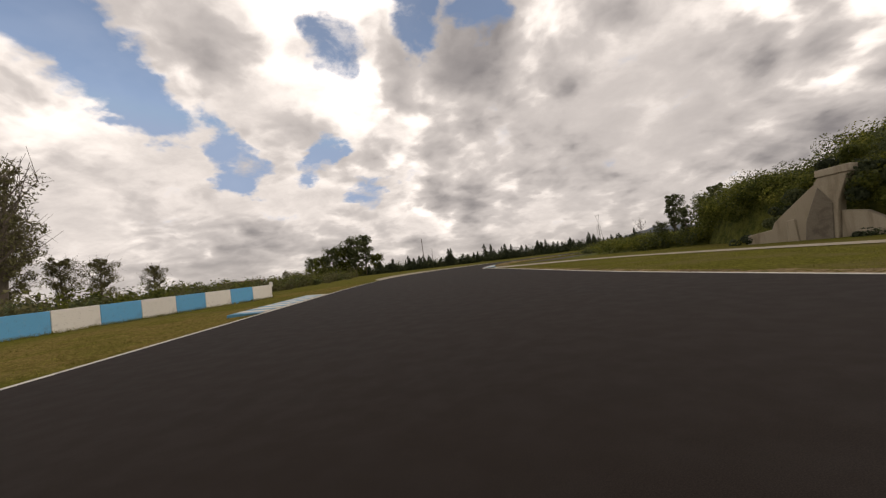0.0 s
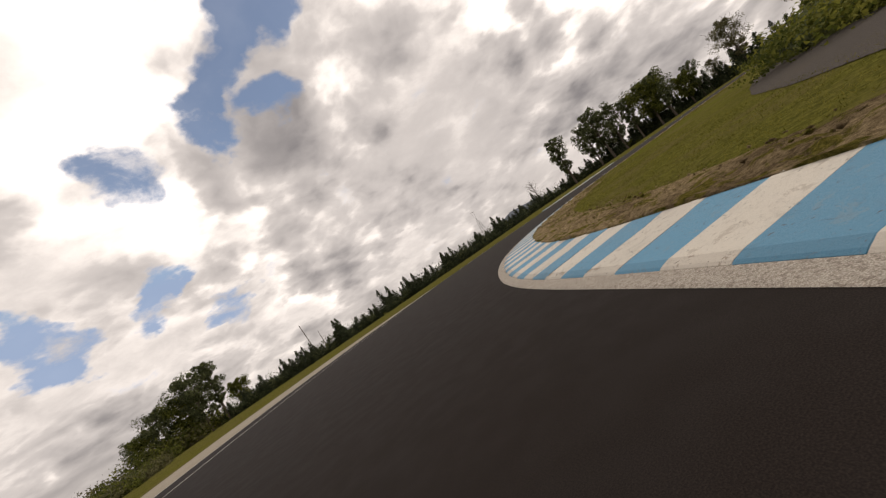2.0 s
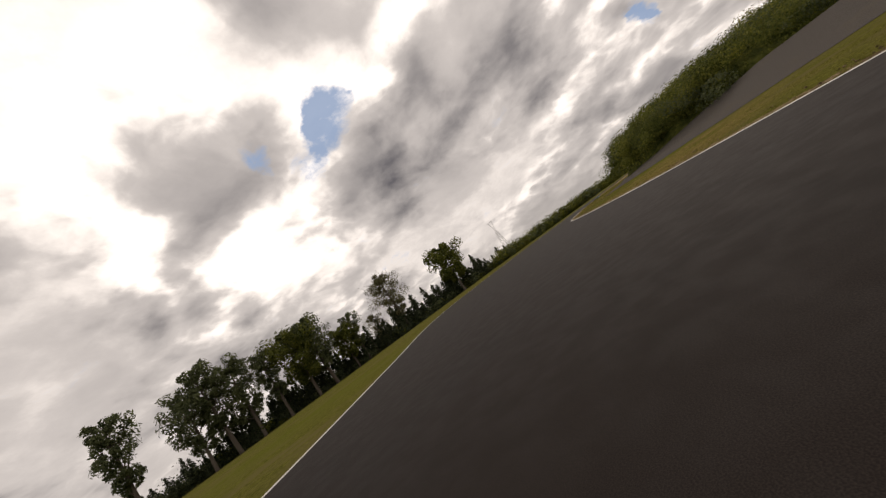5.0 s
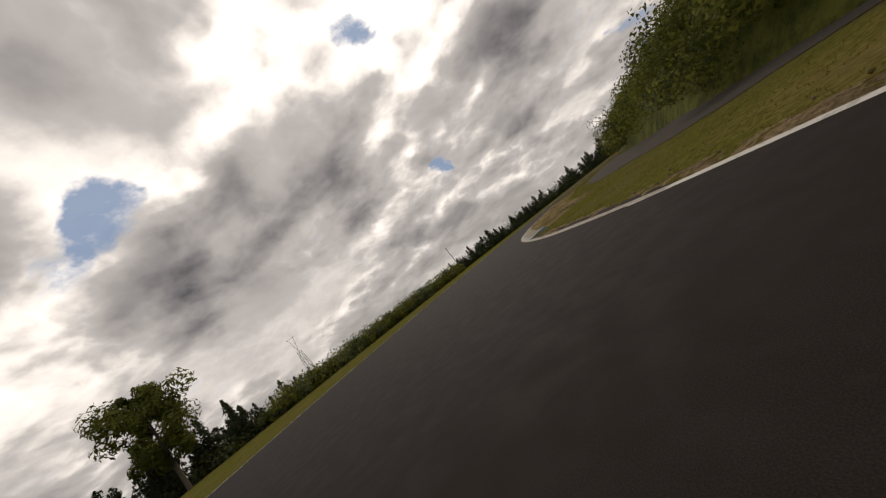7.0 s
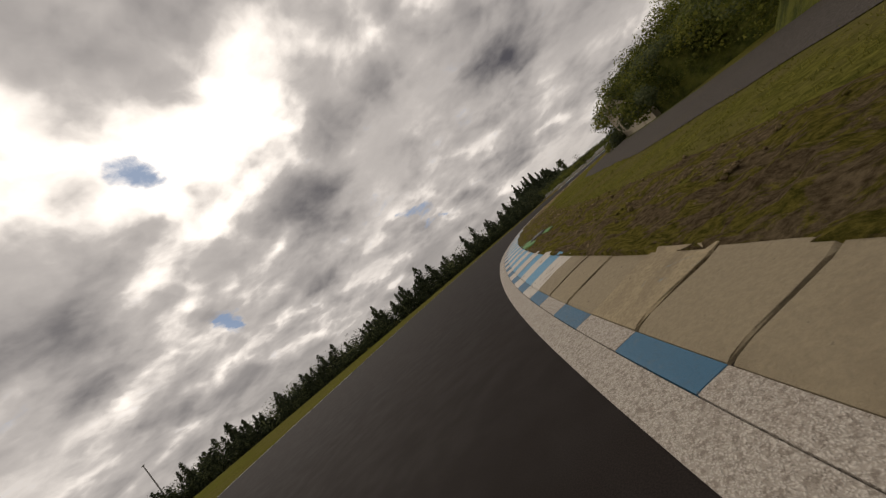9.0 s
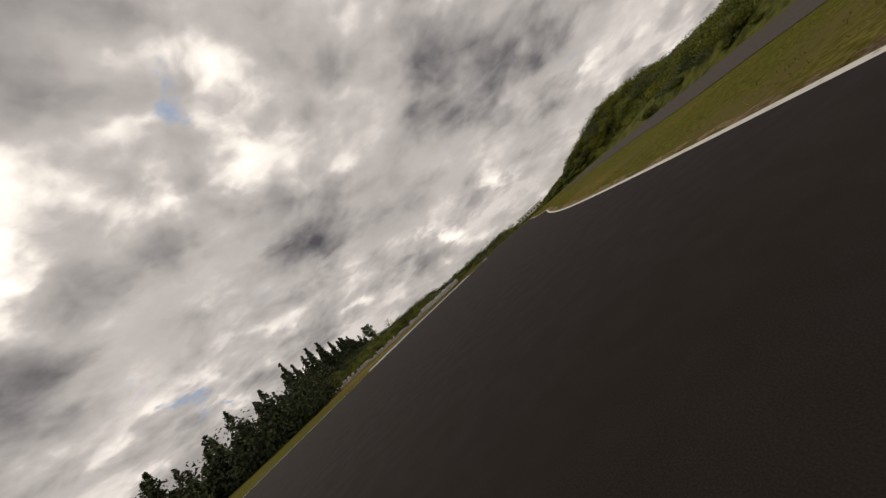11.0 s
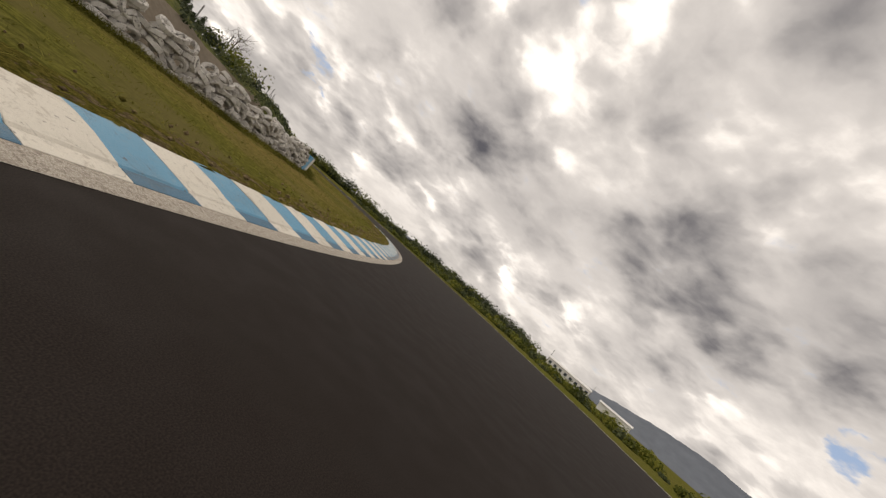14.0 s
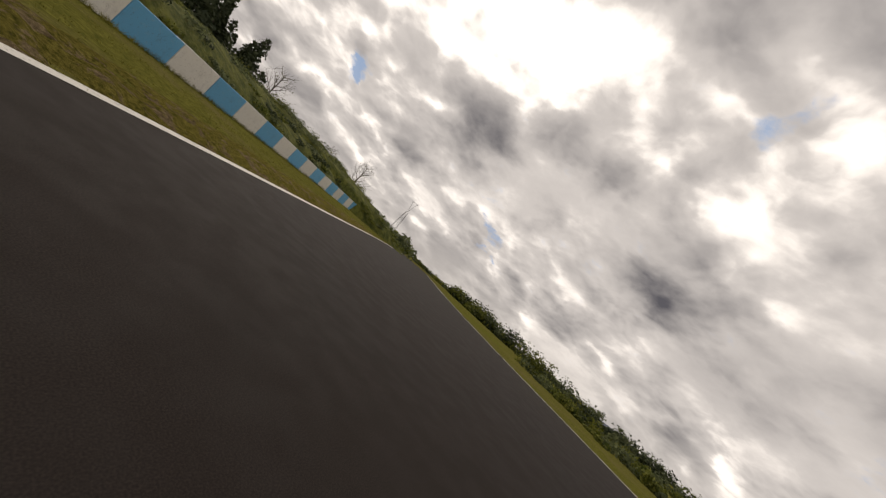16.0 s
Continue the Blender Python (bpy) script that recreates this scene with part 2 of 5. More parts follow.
def paint_nodes(colour, worn, amount=0.35):
    def build(N):
        p = N.place()
        chip = N.noise(p, 5.0, 9, 0.75, 0.4)
        grain = N.noise(p, 60, 4, 0.75)
        dirt = N.noise(p, 0.9, 7, 0.68, 0.5)
        c = N.mix(N.ramp(N.random(), 0.0, 1.0, 0.0, 0.45), colour, tuple(0.78 * v for v in colour))
        c = N.mix(N.ramp(grain, 0.4, 0.7, 0.0, 0.22), c, tuple(0.6 * v for v in colour))
        c = N.mix(N.ramp(chip, 0.56, 0.60, 0.0, amount), c, worn)
        c = N.mix(N.ramp(dirt, 0.52, 0.72, 0.0, 0.35), c, tuple(0.5 * v for v in worn))
        c = N.mix(N.math("MULTIPLY", N.cracks(p, 2.4, 0.012), N.ramp(dirt, 0.50, 0.60, 0.0, 0.4)), c, (0.05, 0.042, 0.034))
        c = N.mix(N.ramp(N.noise(p, 26.0, 6, 0.8), 0.57, 0.64, 0.0, 0.45 * amount + 0.1), c, tuple(0.62 * v for v in worn))
        pits = N.noise(p, 17.0, 3, 0.6)
        c = N.mix(N.ramp(pits, 0.65, 0.72, 0.0, 0.7), c, (0.07, 0.055, 0.042))
        smear = N.noise(p, 2.1, 8, 0.72, 1.4)
        c = N.mix(N.ramp(smear, 0.56, 0.72, 0.0, 0.32), c, tuple(0.45 * v for v in worn))
        return c, grain, 0.006, None
    return build


def rough_white_nodes(N):
    """Thick white paint over coarse stone chips, worn through on the high ones."""
    p = N.place()
    stones = N.add("ShaderNodeTexVoronoi")
    stones.inputs["Scale"].default_value = 130.0
    stones.inputs["Randomness"].default_value = 1.0
    N.put(stones.inputs["Vector"], N.vmath("ADD", p, N.vmath("MULTIPLY", N.noise_colour(p, 40.0), (0.02, 0.02, 0.02))))
    chips = N.noise(p, 46, 5, 0.75)
    grain = N.noise(p, 190, 4, 0.75)
    dirt = N.noise(p, 1.3, 7, 0.7, 0.6)
    lump = N.ramp(stones.outputs["Distance"], 0.1, 0.8, 1.0, 0.0)
    c = N.mix(lump, (0.33, 0.29, 0.24), (0.60, 0.545, 0.47))
    c = N.mix(N.ramp(chips, 0.50, 0.58, 0.0, 0.8), c, (0.19, 0.155, 0.12))
    c = N.mix(N.ramp(grain, 0.42, 0.65, 0.0, 0.4), c, (0.30, 0.26, 0.21))
    c = N.mix(N.ramp(dirt, 0.52, 0.72, 0.0, 0.5), c, (0.30, 0.245, 0.19))
    return c, N.math("ADD", lump, chips), 0.003, None


def concrete_nodes(N):
    p = N.place()
    grain = N.noise(p, 30, 4, 0.7)
    streak = N.add("ShaderNodeMapping")
    streak.inputs["Scale"].default_value = (1.6, 1.6, 0.22)
    N.put(streak.inputs[0], p)
    stain = N.noise(streak.outputs[0], 1.1, 6, 0.65, 0.4)
    c = N.mix(N.ramp(grain, 0.3, 0.7), (0.33, 0.283, 0.215), (0.47, 0.41, 0.315))
    c = N.mix(N.ramp(N.random(), 0.0, 1.0, 0.0, 0.3), c, (0.27, 0.22, 0.15))
    return N.mix(N.ramp(stain, 0.5, 0.72, 0.0, 0.6), c, (0.16, 0.125, 0.08)), grain, 0.008, None


def pale_nodes(N):
    p = N.place()
    grain = N.noise(p, 22, 5, 0.7)
    stain = N.noise(p, 0.8, 6, 0.65, 0.5)
    c = N.mix(N.ramp(grain, 0.3, 0.7), (0.25, 0.212, 0.155), (0.37, 0.322, 0.25))
    return N.mix(N.ramp(stain, 0.5, 0.7, 0.0, 0.55), c, (0.21, 0.175, 0.12)), grain, 0.006, None


def shaded_concrete_nodes(N):
    p = N.place()
    grain = N.noise(p, 26, 5, 0.7)
    stain = N.noise(p, 1.2, 6, 0.65, 0.5)
    # darkened concrete tones, with the shade of the shelter's recess in the colour
    c = N.mix(N.ramp(grain, 0.3, 0.7), (0.15, 0.127, 0.096), (0.225, 0.193, 0.15))
    return N.mix(N.ramp(stain, 0.48, 0.66, 0.0, 0.6), c, (0.075, 0.058, 0.040)), grain, 0.006, None


def slab_nodes(paint):
    """Weathered beige concrete with what is left of a coat of blue paint."""
    def build(N):
        p = N.place()
        grain = N.noise(p, 40, 4, 0.75)
        stain = N.noise(p, 1.3, 7, 0.68, 0.6)
        coat = N.noise(p, 1.7, 8, 0.66, 0.8)
        c = N.mix(N.ramp(grain, 0.3, 0.7), (0.235, 0.182, 0.105), (0.36, 0.288, 0.17))
        c = N.mix(N.ramp(N.random(), 0.0, 1.0, 0.0, 0.6), c, (0.20, 0.165, 0.11))
        c = N.mix(N.ramp(stain, 0.5, 0.72, 0.0, 0.6), c, (0.15, 0.115, 0.07))
        if paint:
            c = N.mix(N.ramp(coat, 0.43, 0.53, 0.85, 0.0), c, (0.12, 0.31, 0.45))
        else:
            c = N.mix(N.ramp(coat, 0.66, 0.74, 0.0, 0.6), c, (0.16, 0.33, 0.44))
        pits = N.noise(p, 15.0, 3, 0.6)
        return N.mix(N.ramp(pits, 0.68, 0.74, 0.0, 0.7), c, (0.07, 0.055, 0.04)), grain, 0.008, None
    return build


def leaf_nodes(dark, light):
    def build(N):
        r = N.island()
        w = N.noise(N.place(), 0.55, 4, 0.6)
        c = N.mix(r, dark, light)
        # broad patches paint shaded gaps and lit tops of clumps into the leaf colour
        c = N.mix(N.ramp(w, 0.36, 0.52, 0.75, 0.0), c, tuple(0.75 * a for a in dark))
        return N.mix(N.ramp(w, 0.54, 0.70, 0.0, 0.5), c, tuple(1.1 * b for b in light)), None, 0, None
    return build


def under_nodes(N):
    p = N.place()
    lump = N.noise(p, 1.2, 6, 0.7)
    grain = N.noise(p, 8, 5, 0.7)
    c = N.mix(N.ramp(lump, 0.35, 0.65), (0.035, 0.046, 0.009), (0.115, 0.120, 0.024))
    return N.mix(N.ramp(grain, 0.45, 0.75, 0.0, 0.5), c, (0.11, 0.10, 0.04)), lump, 0.25, None


def bark_nodes(N):
    g = N.noise(N.place(), 12, 5, 0.7)
    return N.mix(g, (0.05, 0.04, 0.03), (0.16, 0.13, 0.10)), g, 0.02, None


def rubber_nodes(N):
    p = N.place()
    chip = N.noise(p, 9, 6, 0.7)
    c = N.mix(N.ramp(N.random(), 0, 1, 0, 0.5), (0.58, 0.55, 0.505), (0.30, 0.275, 0.245))
    return N.mix(N.ramp(chip, 0.53, 0.62, 0.0, 0.85), c, (0.075, 0.066, 0.057)), chip, 0.01, None


def plain(colour, vary=0.2, scale=4.0):
    def build(N):
        g = N.noise(N.place(), scale, 5, 0.6)
        return N.mix(g, tuple(v * (1 - vary) for v in colour), tuple(v * (1 + vary) for v in colour)), None, 0, None
    return build


ASPHALT = material("asphalt", asphalt_nodes, 0.85, spec=0.14)
GRAVEL = material("gravel", gravel_nodes, 1.0, spec=0.05)
RUBBLE = material("rubble", plain((0.185, 0.155, 0.12), 0.45, 7.0), 1.0, spec=0.0)
GRASS = material("grass", grass_nodes, 1.0, spec=0.0)
DIRT = material("dirt", dirt_nodes(0.15), 1.0, spec=0.0)
DIRT_BROWN = material("brown_earth", dirt_nodes(0.4, 0.5), 1.0, spec=0.0)
DIRT_MOSS = material("mossy_dirt", dirt_nodes(0.7, 0.6), 1.0, spec=0.0)
LINE = material("line_paint", paint_nodes((0.66, 0.63, 0.57), (0.2, 0.18, 0.16), 0.5), 0.7)
ROUGH = material("rough_white_paint", rough_white_nodes, 0.85)
KERB_BLUE = material("kerb_blue", paint_nodes((0.088, 0.285, 0.44), (0.20, 0.27, 0.30)), 0.6)
KERB_DEEP = material("kerb_deep_blue", paint_nodes((0.028, 0.125, 0.215), (0.10, 0.13, 0.15)), 0.6)
KERB_SCUFF = material("kerb_scuffed_blue", paint_nodes((0.068, 0.235, 0.365), (0.12, 0.16, 0.18), 0.6), 0.6)
KERB_WHITE = material("kerb_white", paint_nodes((0.66, 0.612, 0.525), (0.40, 0.345, 0.275), 0.6), 0.65)
KERB_WORN = material("kerb_worn_white", paint_nodes((0.56, 0.51, 0.435), (0.30, 0.25, 0.195), 0.9), 0.75)
KERB_GREY = material("kerb_grey", paint_nodes((0.26, 0.225, 0.19), (0.15, 0.12, 0.10), 0.8), 0.75)
KERB_PALE = material("kerb_faded_blue", paint_nodes((0.30, 0.42, 0.49), (0.46, 0.42, 0.36), 0.8), 0.7)
WALL_BLUE = material("wall_blue", paint_nodes((0.10, 0.36, 0.60), (0.25, 0.35, 0.42), 0.2), 0.6)
WALL_WHITE = material("wall_white", paint_nodes((0.70, 0.67, 0.61), (0.42, 0.38, 0.32), 0.25), 0.65)
CONCRETE = material("concrete", concrete_nodes, 0.9)
CONCRETE_SHADED = material("shaded_concrete", shaded_concrete_nodes, 0.85)
PAD_FADED = material("pad_faded_green", paint_nodes((0.31, 0.33, 0.235), (0.36, 0.31, 0.22), 0.95), 0.85)
PAD_GREEN = material("pad_green", paint_nodes((0.10, 0.27, 0.075), (0.22, 0.17, 0.10), 0.5), 0.75)
RUST = material("rusty_iron", plain((0.055, 0.036, 0.028), 0.4, 9.0), 0.75, 0.4)
JOINT = material("joint_dirt", plain((0.050, 0.041, 0.032), 0.4, 30.0), 1.0, spec=0.1)
PALE = material("pale_concrete", pale_nodes, 0.9)
SLAB = material("weathered_slab", slab_nodes(0.0), 0.9)
SLAB_BLUE = material("weathered_slab_blue", slab_nodes(1.0), 0.85)
UNDER = material("scrub_floor", under_nodes, 0.97, spec=0.1)
BARK = material("bark", bark_nodes, 0.95)
LEAF = material("leaf_green", leaf_nodes((0.050, 0.068, 0.013), (0.19, 0.195, 0.038)), 0.75, spec=0.2, thin=0.45)
LEAF_FRESH = material("leaf_fresh", leaf_nodes((0.075, 0.096, 0.015), (0.27, 0.26, 0.048)), 0.75, spec=0.2, thin=0.45)
LEAF_DARK = material("leaf_dark", leaf_nodes((0.060, 0.076, 0.036), (0.170, 0.188, 0.085)), 0.8, spec=0.2, thin=0.45)
LEAF_CONIFER = material("leaf_conifer", leaf_nodes((0.026, 0.036, 0.018), (0.080, 0.095, 0.046)), 0.8, spec=0.2, thin=0.2)
LEAF_BUD = material("leaf_bud", leaf_nodes((0.09, 0.085, 0.04), (0.20, 0.19, 0.09)), 0.8, spec=0.2, thin=0.45)
BLADE = material("grass_blade", leaf_nodes((0.10, 0.10, 0.018), (0.25, 0.225, 0.05)), 0.9, spec=0.1, thin=0.45)
RUBBER = material("painted_rubber", rubber_nodes, 0.8)
STEEL = material("steel", plain((0.20, 0.195, 0.19)), 0.5, 0.6)
WOODPOLE = material("pole_wood", plain((0.11, 0.085, 0.065)), 0.9)
WHITE_CLAD = material("white_cladding", plain((0.72, 0.71, 0.69), 0.08), 0.6)
ROOF_RED = material("roof_tile", plain((0.20, 0.12, 0.09)), 0.85)
GLASS_DARK = material("window_dark", plain((0.05, 0.06, 0.07)), 0.2)
# the haze of distance is mixed into this blue-grey base colour
HILL = material("far_hill", plain((0.15, 0.165, 0.19), 0.25, 0.02), 1.0, spec=0.0)


# ---- geometry helpers ----
def smooth(points, step):
    """A Catmull-Rom curve through the points, at even steps."""
    pts = [np.array(p, float) for p in points]
    pts = [2 * pts[0] - pts[1]] + pts + [2 * pts[-1] - pts[-2]]
    fine = []
    for a, b, c, d in zip(pts, pts[1:], pts[2:], pts[3:]):
        for i in range(24):
            t = i / 24
            fine.append(0.5 * (2 * b + (c - a) * t + (2 * a - 5 * b + 4 * c - d) * t * t + (3 * b - a - 3 * c + d) * t ** 3))
    fine.append(pts[-2])
    fine = np.array(fine)
    run = np.r_[0, np.cumsum(np.linalg.norm(np.diff(fine, axis=0), axis=1))]
    at = np.linspace(0, run[-1], max(2, int(run[-1] / step) + 1))
    return np.c_[np.interp(at, run, fine[:, 0]), np.interp(at, run, fine[:, 1])]


def sideways(curve):
    g = np.gradient(curve, axis=0)
    g /= np.linalg.norm(g, axis=1)[:, None]
    return np.c_[-g[:, 1], g[:, 0]]


def shifted(curve, d):
    """The curve moved to its left by d."""
    return curve + sideways(curve) * (d if np.isscalar(d) else np.asarray(d)[:, None])


def nearest(curve, p):
    return int(np.argmin(((curve - np.array(p)) ** 2).sum(1)))


def between(curve, a, b):
    i, j = nearest(curve, a), nearest(curve, b)
    return curve[i:j + 1]


def mesh_object(name, verts, faces, mats, parent=None, label="", smooth_shade=False, mat_index=None):
    me = bpy.data.meshes.new(name)
    me.from_pydata([tuple(v) for v in verts], [], [tuple(f) for f in faces])
    for m in mats if isinstance(mats, (list, tuple)) else [mats]:
        me.materials.append(m)
    if mat_index is not None:
        me.polygons.foreach_set("material_index", np.asarray(mat_index, np.int32))
    if smooth_shade:
        me.polygons.foreach_set("use_smooth", np.ones(len(me.polygons), bool))
    me.update()
    ob = new(name, me)
    if parent:
        ob.parent = parent
    if label:
        tagged(ob, label)
    return ob


def quads_mesh(name, verts, mats, mat_index=None):
    """A mesh of loose faces from an array of n x corners x 3."""
    n, k = len(verts), verts.shape[1]
    me = bpy.data.meshes.new(name)
    me.vertices.add(n * k)
    me.vertices.foreach_set("co", np.asarray(verts, np.float32).ravel())
    me.loops.add(n * k)
    me.loops.foreach_set("vertex_index", np.arange(n * k, dtype=np.int32))
    me.polygons.add(n)
    me.polygons.foreach_set("loop_start", np.arange(0, n * k, k, dtype=np.int32))
    for m in mats if isinstance(mats, (list, tuple)) else [mats]:
        me.materials.append(m)
    if mat_index is not None:
        me.polygons.foreach_set("material_index", np.asarray(mat_index, np.int32))
    me.update(calc_edges=True)
    return me


def part(name, bm, mat, parent, label=""):
    me = bpy.data.meshes.new(name)
    bm.to_mesh(me)
    bm.free()
    me.materials.append(mat)
    ob = new(name, me)
    if parent:
        ob.parent = parent
    if label:
        tagged(ob, label)
    return ob


def ribbon(name, a, b, za, zb, mat, parent=None, label="", kind="structure"):
    n = len(a)
    za, zb = np.broadcast_to(za, n), np.broadcast_to(zb, n)
    verts = [(*p, z) for p, z in zip(a, za)] + [(*p, z) for p, z in zip(b, zb)]
    faces = [(i, i + 1, n + i + 1, n + i) for i in range(n - 1)]
    ob = mesh_object(name, verts, faces, mat, parent, label, True)
    if ob.data.polygons[0].normal.z < 0:
        ob.data.flip_normals()
    if kind:
        tagged(ob, kind=kind)
    return ob


def box_bm(sx, sy, sz, x=0, y=0, z=0, bevel=0.0, bm=None):
    bm = bm or bmesh.new()
    made = bmesh.ops.create_cube(bm, size=1)["verts"]
    bmesh.ops.transform(bm, matrix=Matrix.Translation((x, y, z)) @ Matrix.Diagonal((sx, sy, sz, 1)), verts=made)
    if bevel:
        edges = list({e for v in made for e in v.link_edges})
        bmesh.ops.bevel(bm, geom=edges, offset=bevel, segments=1, affect="EDGES")
    return bm


def rod_bm(a, b, ra, rb, sides=6, bm=None):
    bm = bm or bmesh.new()
    a, b = Vector(a), Vector(b)
    way = b - a
    turn = way.to_track_quat("Z", "Y").to_matrix().to_4x4()
    bmesh.ops.create_cone(bm, cap_ends=True, segments=sides, radius1=ra, radius2=rb, depth=way.length, matrix=Matrix.Translation((a + b) / 2) @ turn)
    return bm


rng = np.random.default_rng(7)

# ---- the ground and the track ----
RIGHT = smooth([(11.5, -120), (10.5, -80), (9.08, -40.00), (8.44, -14.98), (7.69, 2.07), (7.14, 8.13), (6.65, 14.11), (6.49, 22.08), (6.38, 30.04), (5.98, 36.91), (5.57, 42.97), (6.59, 48.59), (8.25, 54.20),
        (11.72, 60.05), (16.59, 64.81), (23.15, 68.92), (31.18, 72.09), (41.24, 74.86), (53.35, 78.24), (65.23, 79.89), (78.03, 80.37), (89.66, 80.00), (99.59, 77.80), (109.62, 74.46),
        (121.41, 67.81), (131.23, 59.04), (139.13, 48.92), (144.59, 38.27), (147.94, 28.13), (149.92, 17.99), (149.93, 8.01), (148.28, -3.78), (145.32, -16.54), (141.35, -28.41), (137.33, -38.96),
        (134.44, -50.03), (131.24, -60.56), (127.52, -71.66), (124.76, -80.79), (123.32, -89.94), (123.42, -99.07), (125.37, -107.69), (129.22, -118.85), (135.69, -131.07), (146.39, -143.37), (157.74, -153.74),
        (168.08, -165.43), (182.29, -183.78), (200.43, -207.68)], 0.5)
LEFT = smooth([(-5.6, -120), (-5.6, -80), (-5.11, -40.00), (-5.69, -20.00), (-6.28, 10.00), (-6.76, 30.02), (-6.49, 41.07), (-5.80, 51.20), (-3.61, 61.43), (0.29, 70.67), (6.17, 78.39), (13.54, 84.30), (21.59, 88.10),
        (30.88, 89.62), (41.90, 89.74), (53.79, 90.50), (66.79, 92.47), (80.90, 94.97), (94.07, 95.45), (107.25, 91.90), (119.50, 86.67), (131.83, 78.51), (143.10, 67.98), (152.23, 55.79),
        (158.69, 43.52), (163.03, 30.28), (165.42, 17.10), (165.97, 3.98), (164.44, -10.12), (160.78, -24.24), (156.61, -36.96), (152.93, -45.65), (149.15, -52.55), (145.13, -59.98), (141.81, -67.58),
        (138.91, -74.36), (136.87, -83.00), (136.40, -92.00), (137.08, -101.00), (139.03, -108.99), (142.16, -115.87), (147.32, -124.82), (153.75, -133.11), (160.37, -141.71), (168.19, -151.86), (180.03, -167.98),
        (195.88, -190.09)], 0.5)


def at_length(curve, n):
    run = np.r_[0, np.cumsum(np.linalg.norm(np.diff(curve, axis=0), axis=1))]
    s = np.linspace(0, run[-1], n)
    return np.c_[np.interp(s, run, curve[:, 0]), np.interp(s, run, curve[:, 1])]


ground_size = 2600
side = np.r_[np.linspace(-ground_size, -260, 12), np.linspace(-250, 350, 121), np.linspace(360, ground_size, 12)]
gx, gy = np.meshgrid(side, side)
gz = np.full(gx.shape, -0.03)
n = len(side)
faces = [(i * n + j, i * n + j + 1, (i + 1) * n + j + 1, (i + 1) * n + j) for i in range(n - 1) for j in range(n - 1)]
ground = mesh_object("ground", np.c_[gx.ravel(), gy.ravel(), gz.ravel()], faces, GRASS, None, "dry patchy yellow-green grass field round a race track", True)
tagged(ground, category="grass field", kind="structure")

# asphalt between the two edges; pairs of points at like stations of the two edges
COUNT = 1400
track_right, track_left = at_length(RIGHT, COUNT), at_length(LEFT, COUNT)
road = ribbon("road", track_left, track_right, 0.0, 0.0, ASPHALT, None, "smooth dark brown-grey asphalt race track with white edge lines")
tagged(road, category="race track")


def strip(name, curve, inner, outer, z, mat, label="", category="line", dz=0.0):
    ob = ribbon(name, shifted(curve, inner), shifted(curve, outer), z, z + dz, mat, None, label)
    return tagged(ob, category=category)


LINES = "worn white painted line along the asphalt edge"
for a, b in (((11.5, -120), (5.0, 42)), ((21.5, 68.3), (104.5, 77.7)), ((150.7, 9), (200, -208))):
    strip("edge_line", between(RIGHT, a, b), 0.0, 0.15, 0.004, LINE, LINES)
for a, b in (((-5.2, -120), (-4.9, 41)), ((-4.9, 41), (35.5, 87.6)), ((51, 88.7), (137.2, -77.5)), ((146.8, -124.5), (196, -190))):
    strip("edge_line", between(LEFT, a, b), -0.14, 0.0, 0.004, LINE, LINES)


def verge(curve, sign, start, end, label, lip=0.0, mat=None):
    """Bumpy bare dirt and moss behind a kerb or a line, a little proud of the lawn. lip: how high it laps against a kerb's back."""
    curve = at_length(curve, 3 * len(curve))
    m = 16
    cols = np.r_[start - 0.02, start + (end - start) * np.linspace(0, 1, m) ** 1.25]
    rows = [shifted(curve, sign * c) for c in cols]
    verts = []
    for k, r in enumerate(rows):
        fade = math.sin(math.pi * min(1.0, (k + 0.5) / m)) ** 0.6 * min(1.0, (end - start) / 1.5)
        edge = lip * max(0.0, 1 - k / (0.6 * m))
        for i, p in enumerate(r):
            rim = min(1.0, i / 14, (len(r) - 1 - i) / 14)
            w = noise.noise(Vector((p[0] * 1.7, p[1] * 1.7, 0.5))) + 0.7 * noise.noise(Vector((p[0] * 4.5, p[1] * 4.5, 2.5))) + 0.4 * noise.noise(Vector((p[0] * 11, p[1] * 11, 4.5)))
            lap = edge * (1 + 0.35 * noise.noise(Vector((p[0] * 3.1, p[1] * 3.1, 8.5))) + 0.3 * noise.noise(Vector((p[0] * 9, p[1] * 9, 6.5))))
            verts.append((p[0], p[1], -0.05 + 0.015 * rim + rim * (lap + fade * (0.055 + 0.085 * w)) if 0 < k < m else -0.05))
    n = len(curve)
    faces = [(k * n + i, k * n + i + 1, (k + 1) * n + i + 1, (k + 1) * n + i) for k in range(m) for i in range(n - 1)]
    ob = mesh_object("verge", verts, faces, mat or DIRT, None, label, True)
    if ob.data.polygons[n // 2].normal.z < 0:
        ob.data.flip_normals()
    return tagged(ob, category="dirt verge", kind="structure")


DIRTY = "bumpy bare sandy dirt and moss beside the track edge"
verge(between(RIGHT, (8.5, -25), (4.6, 32)), -1, 0.02, 0.9, DIRTY)
verge(between(RIGHT, (4.6, 32), (5.0, 42)), -1, 0.02, 0.3, DIRTY)
verge(between(RIGHT, (6.1, 46.5), (23, 69.2)), -1, 1.27, 3.0, DIRTY + " behind the kerb", 0.115)
verge(between(RIGHT, (23, 69.2), (114, 73)), -1, 0.02, 0.75, DIRTY)
verge(between(RIGHT, (114, 73), (135.6, 53.6)), -1, 0.87, 4.2, DIRTY + " behind the slabs", 0.125)
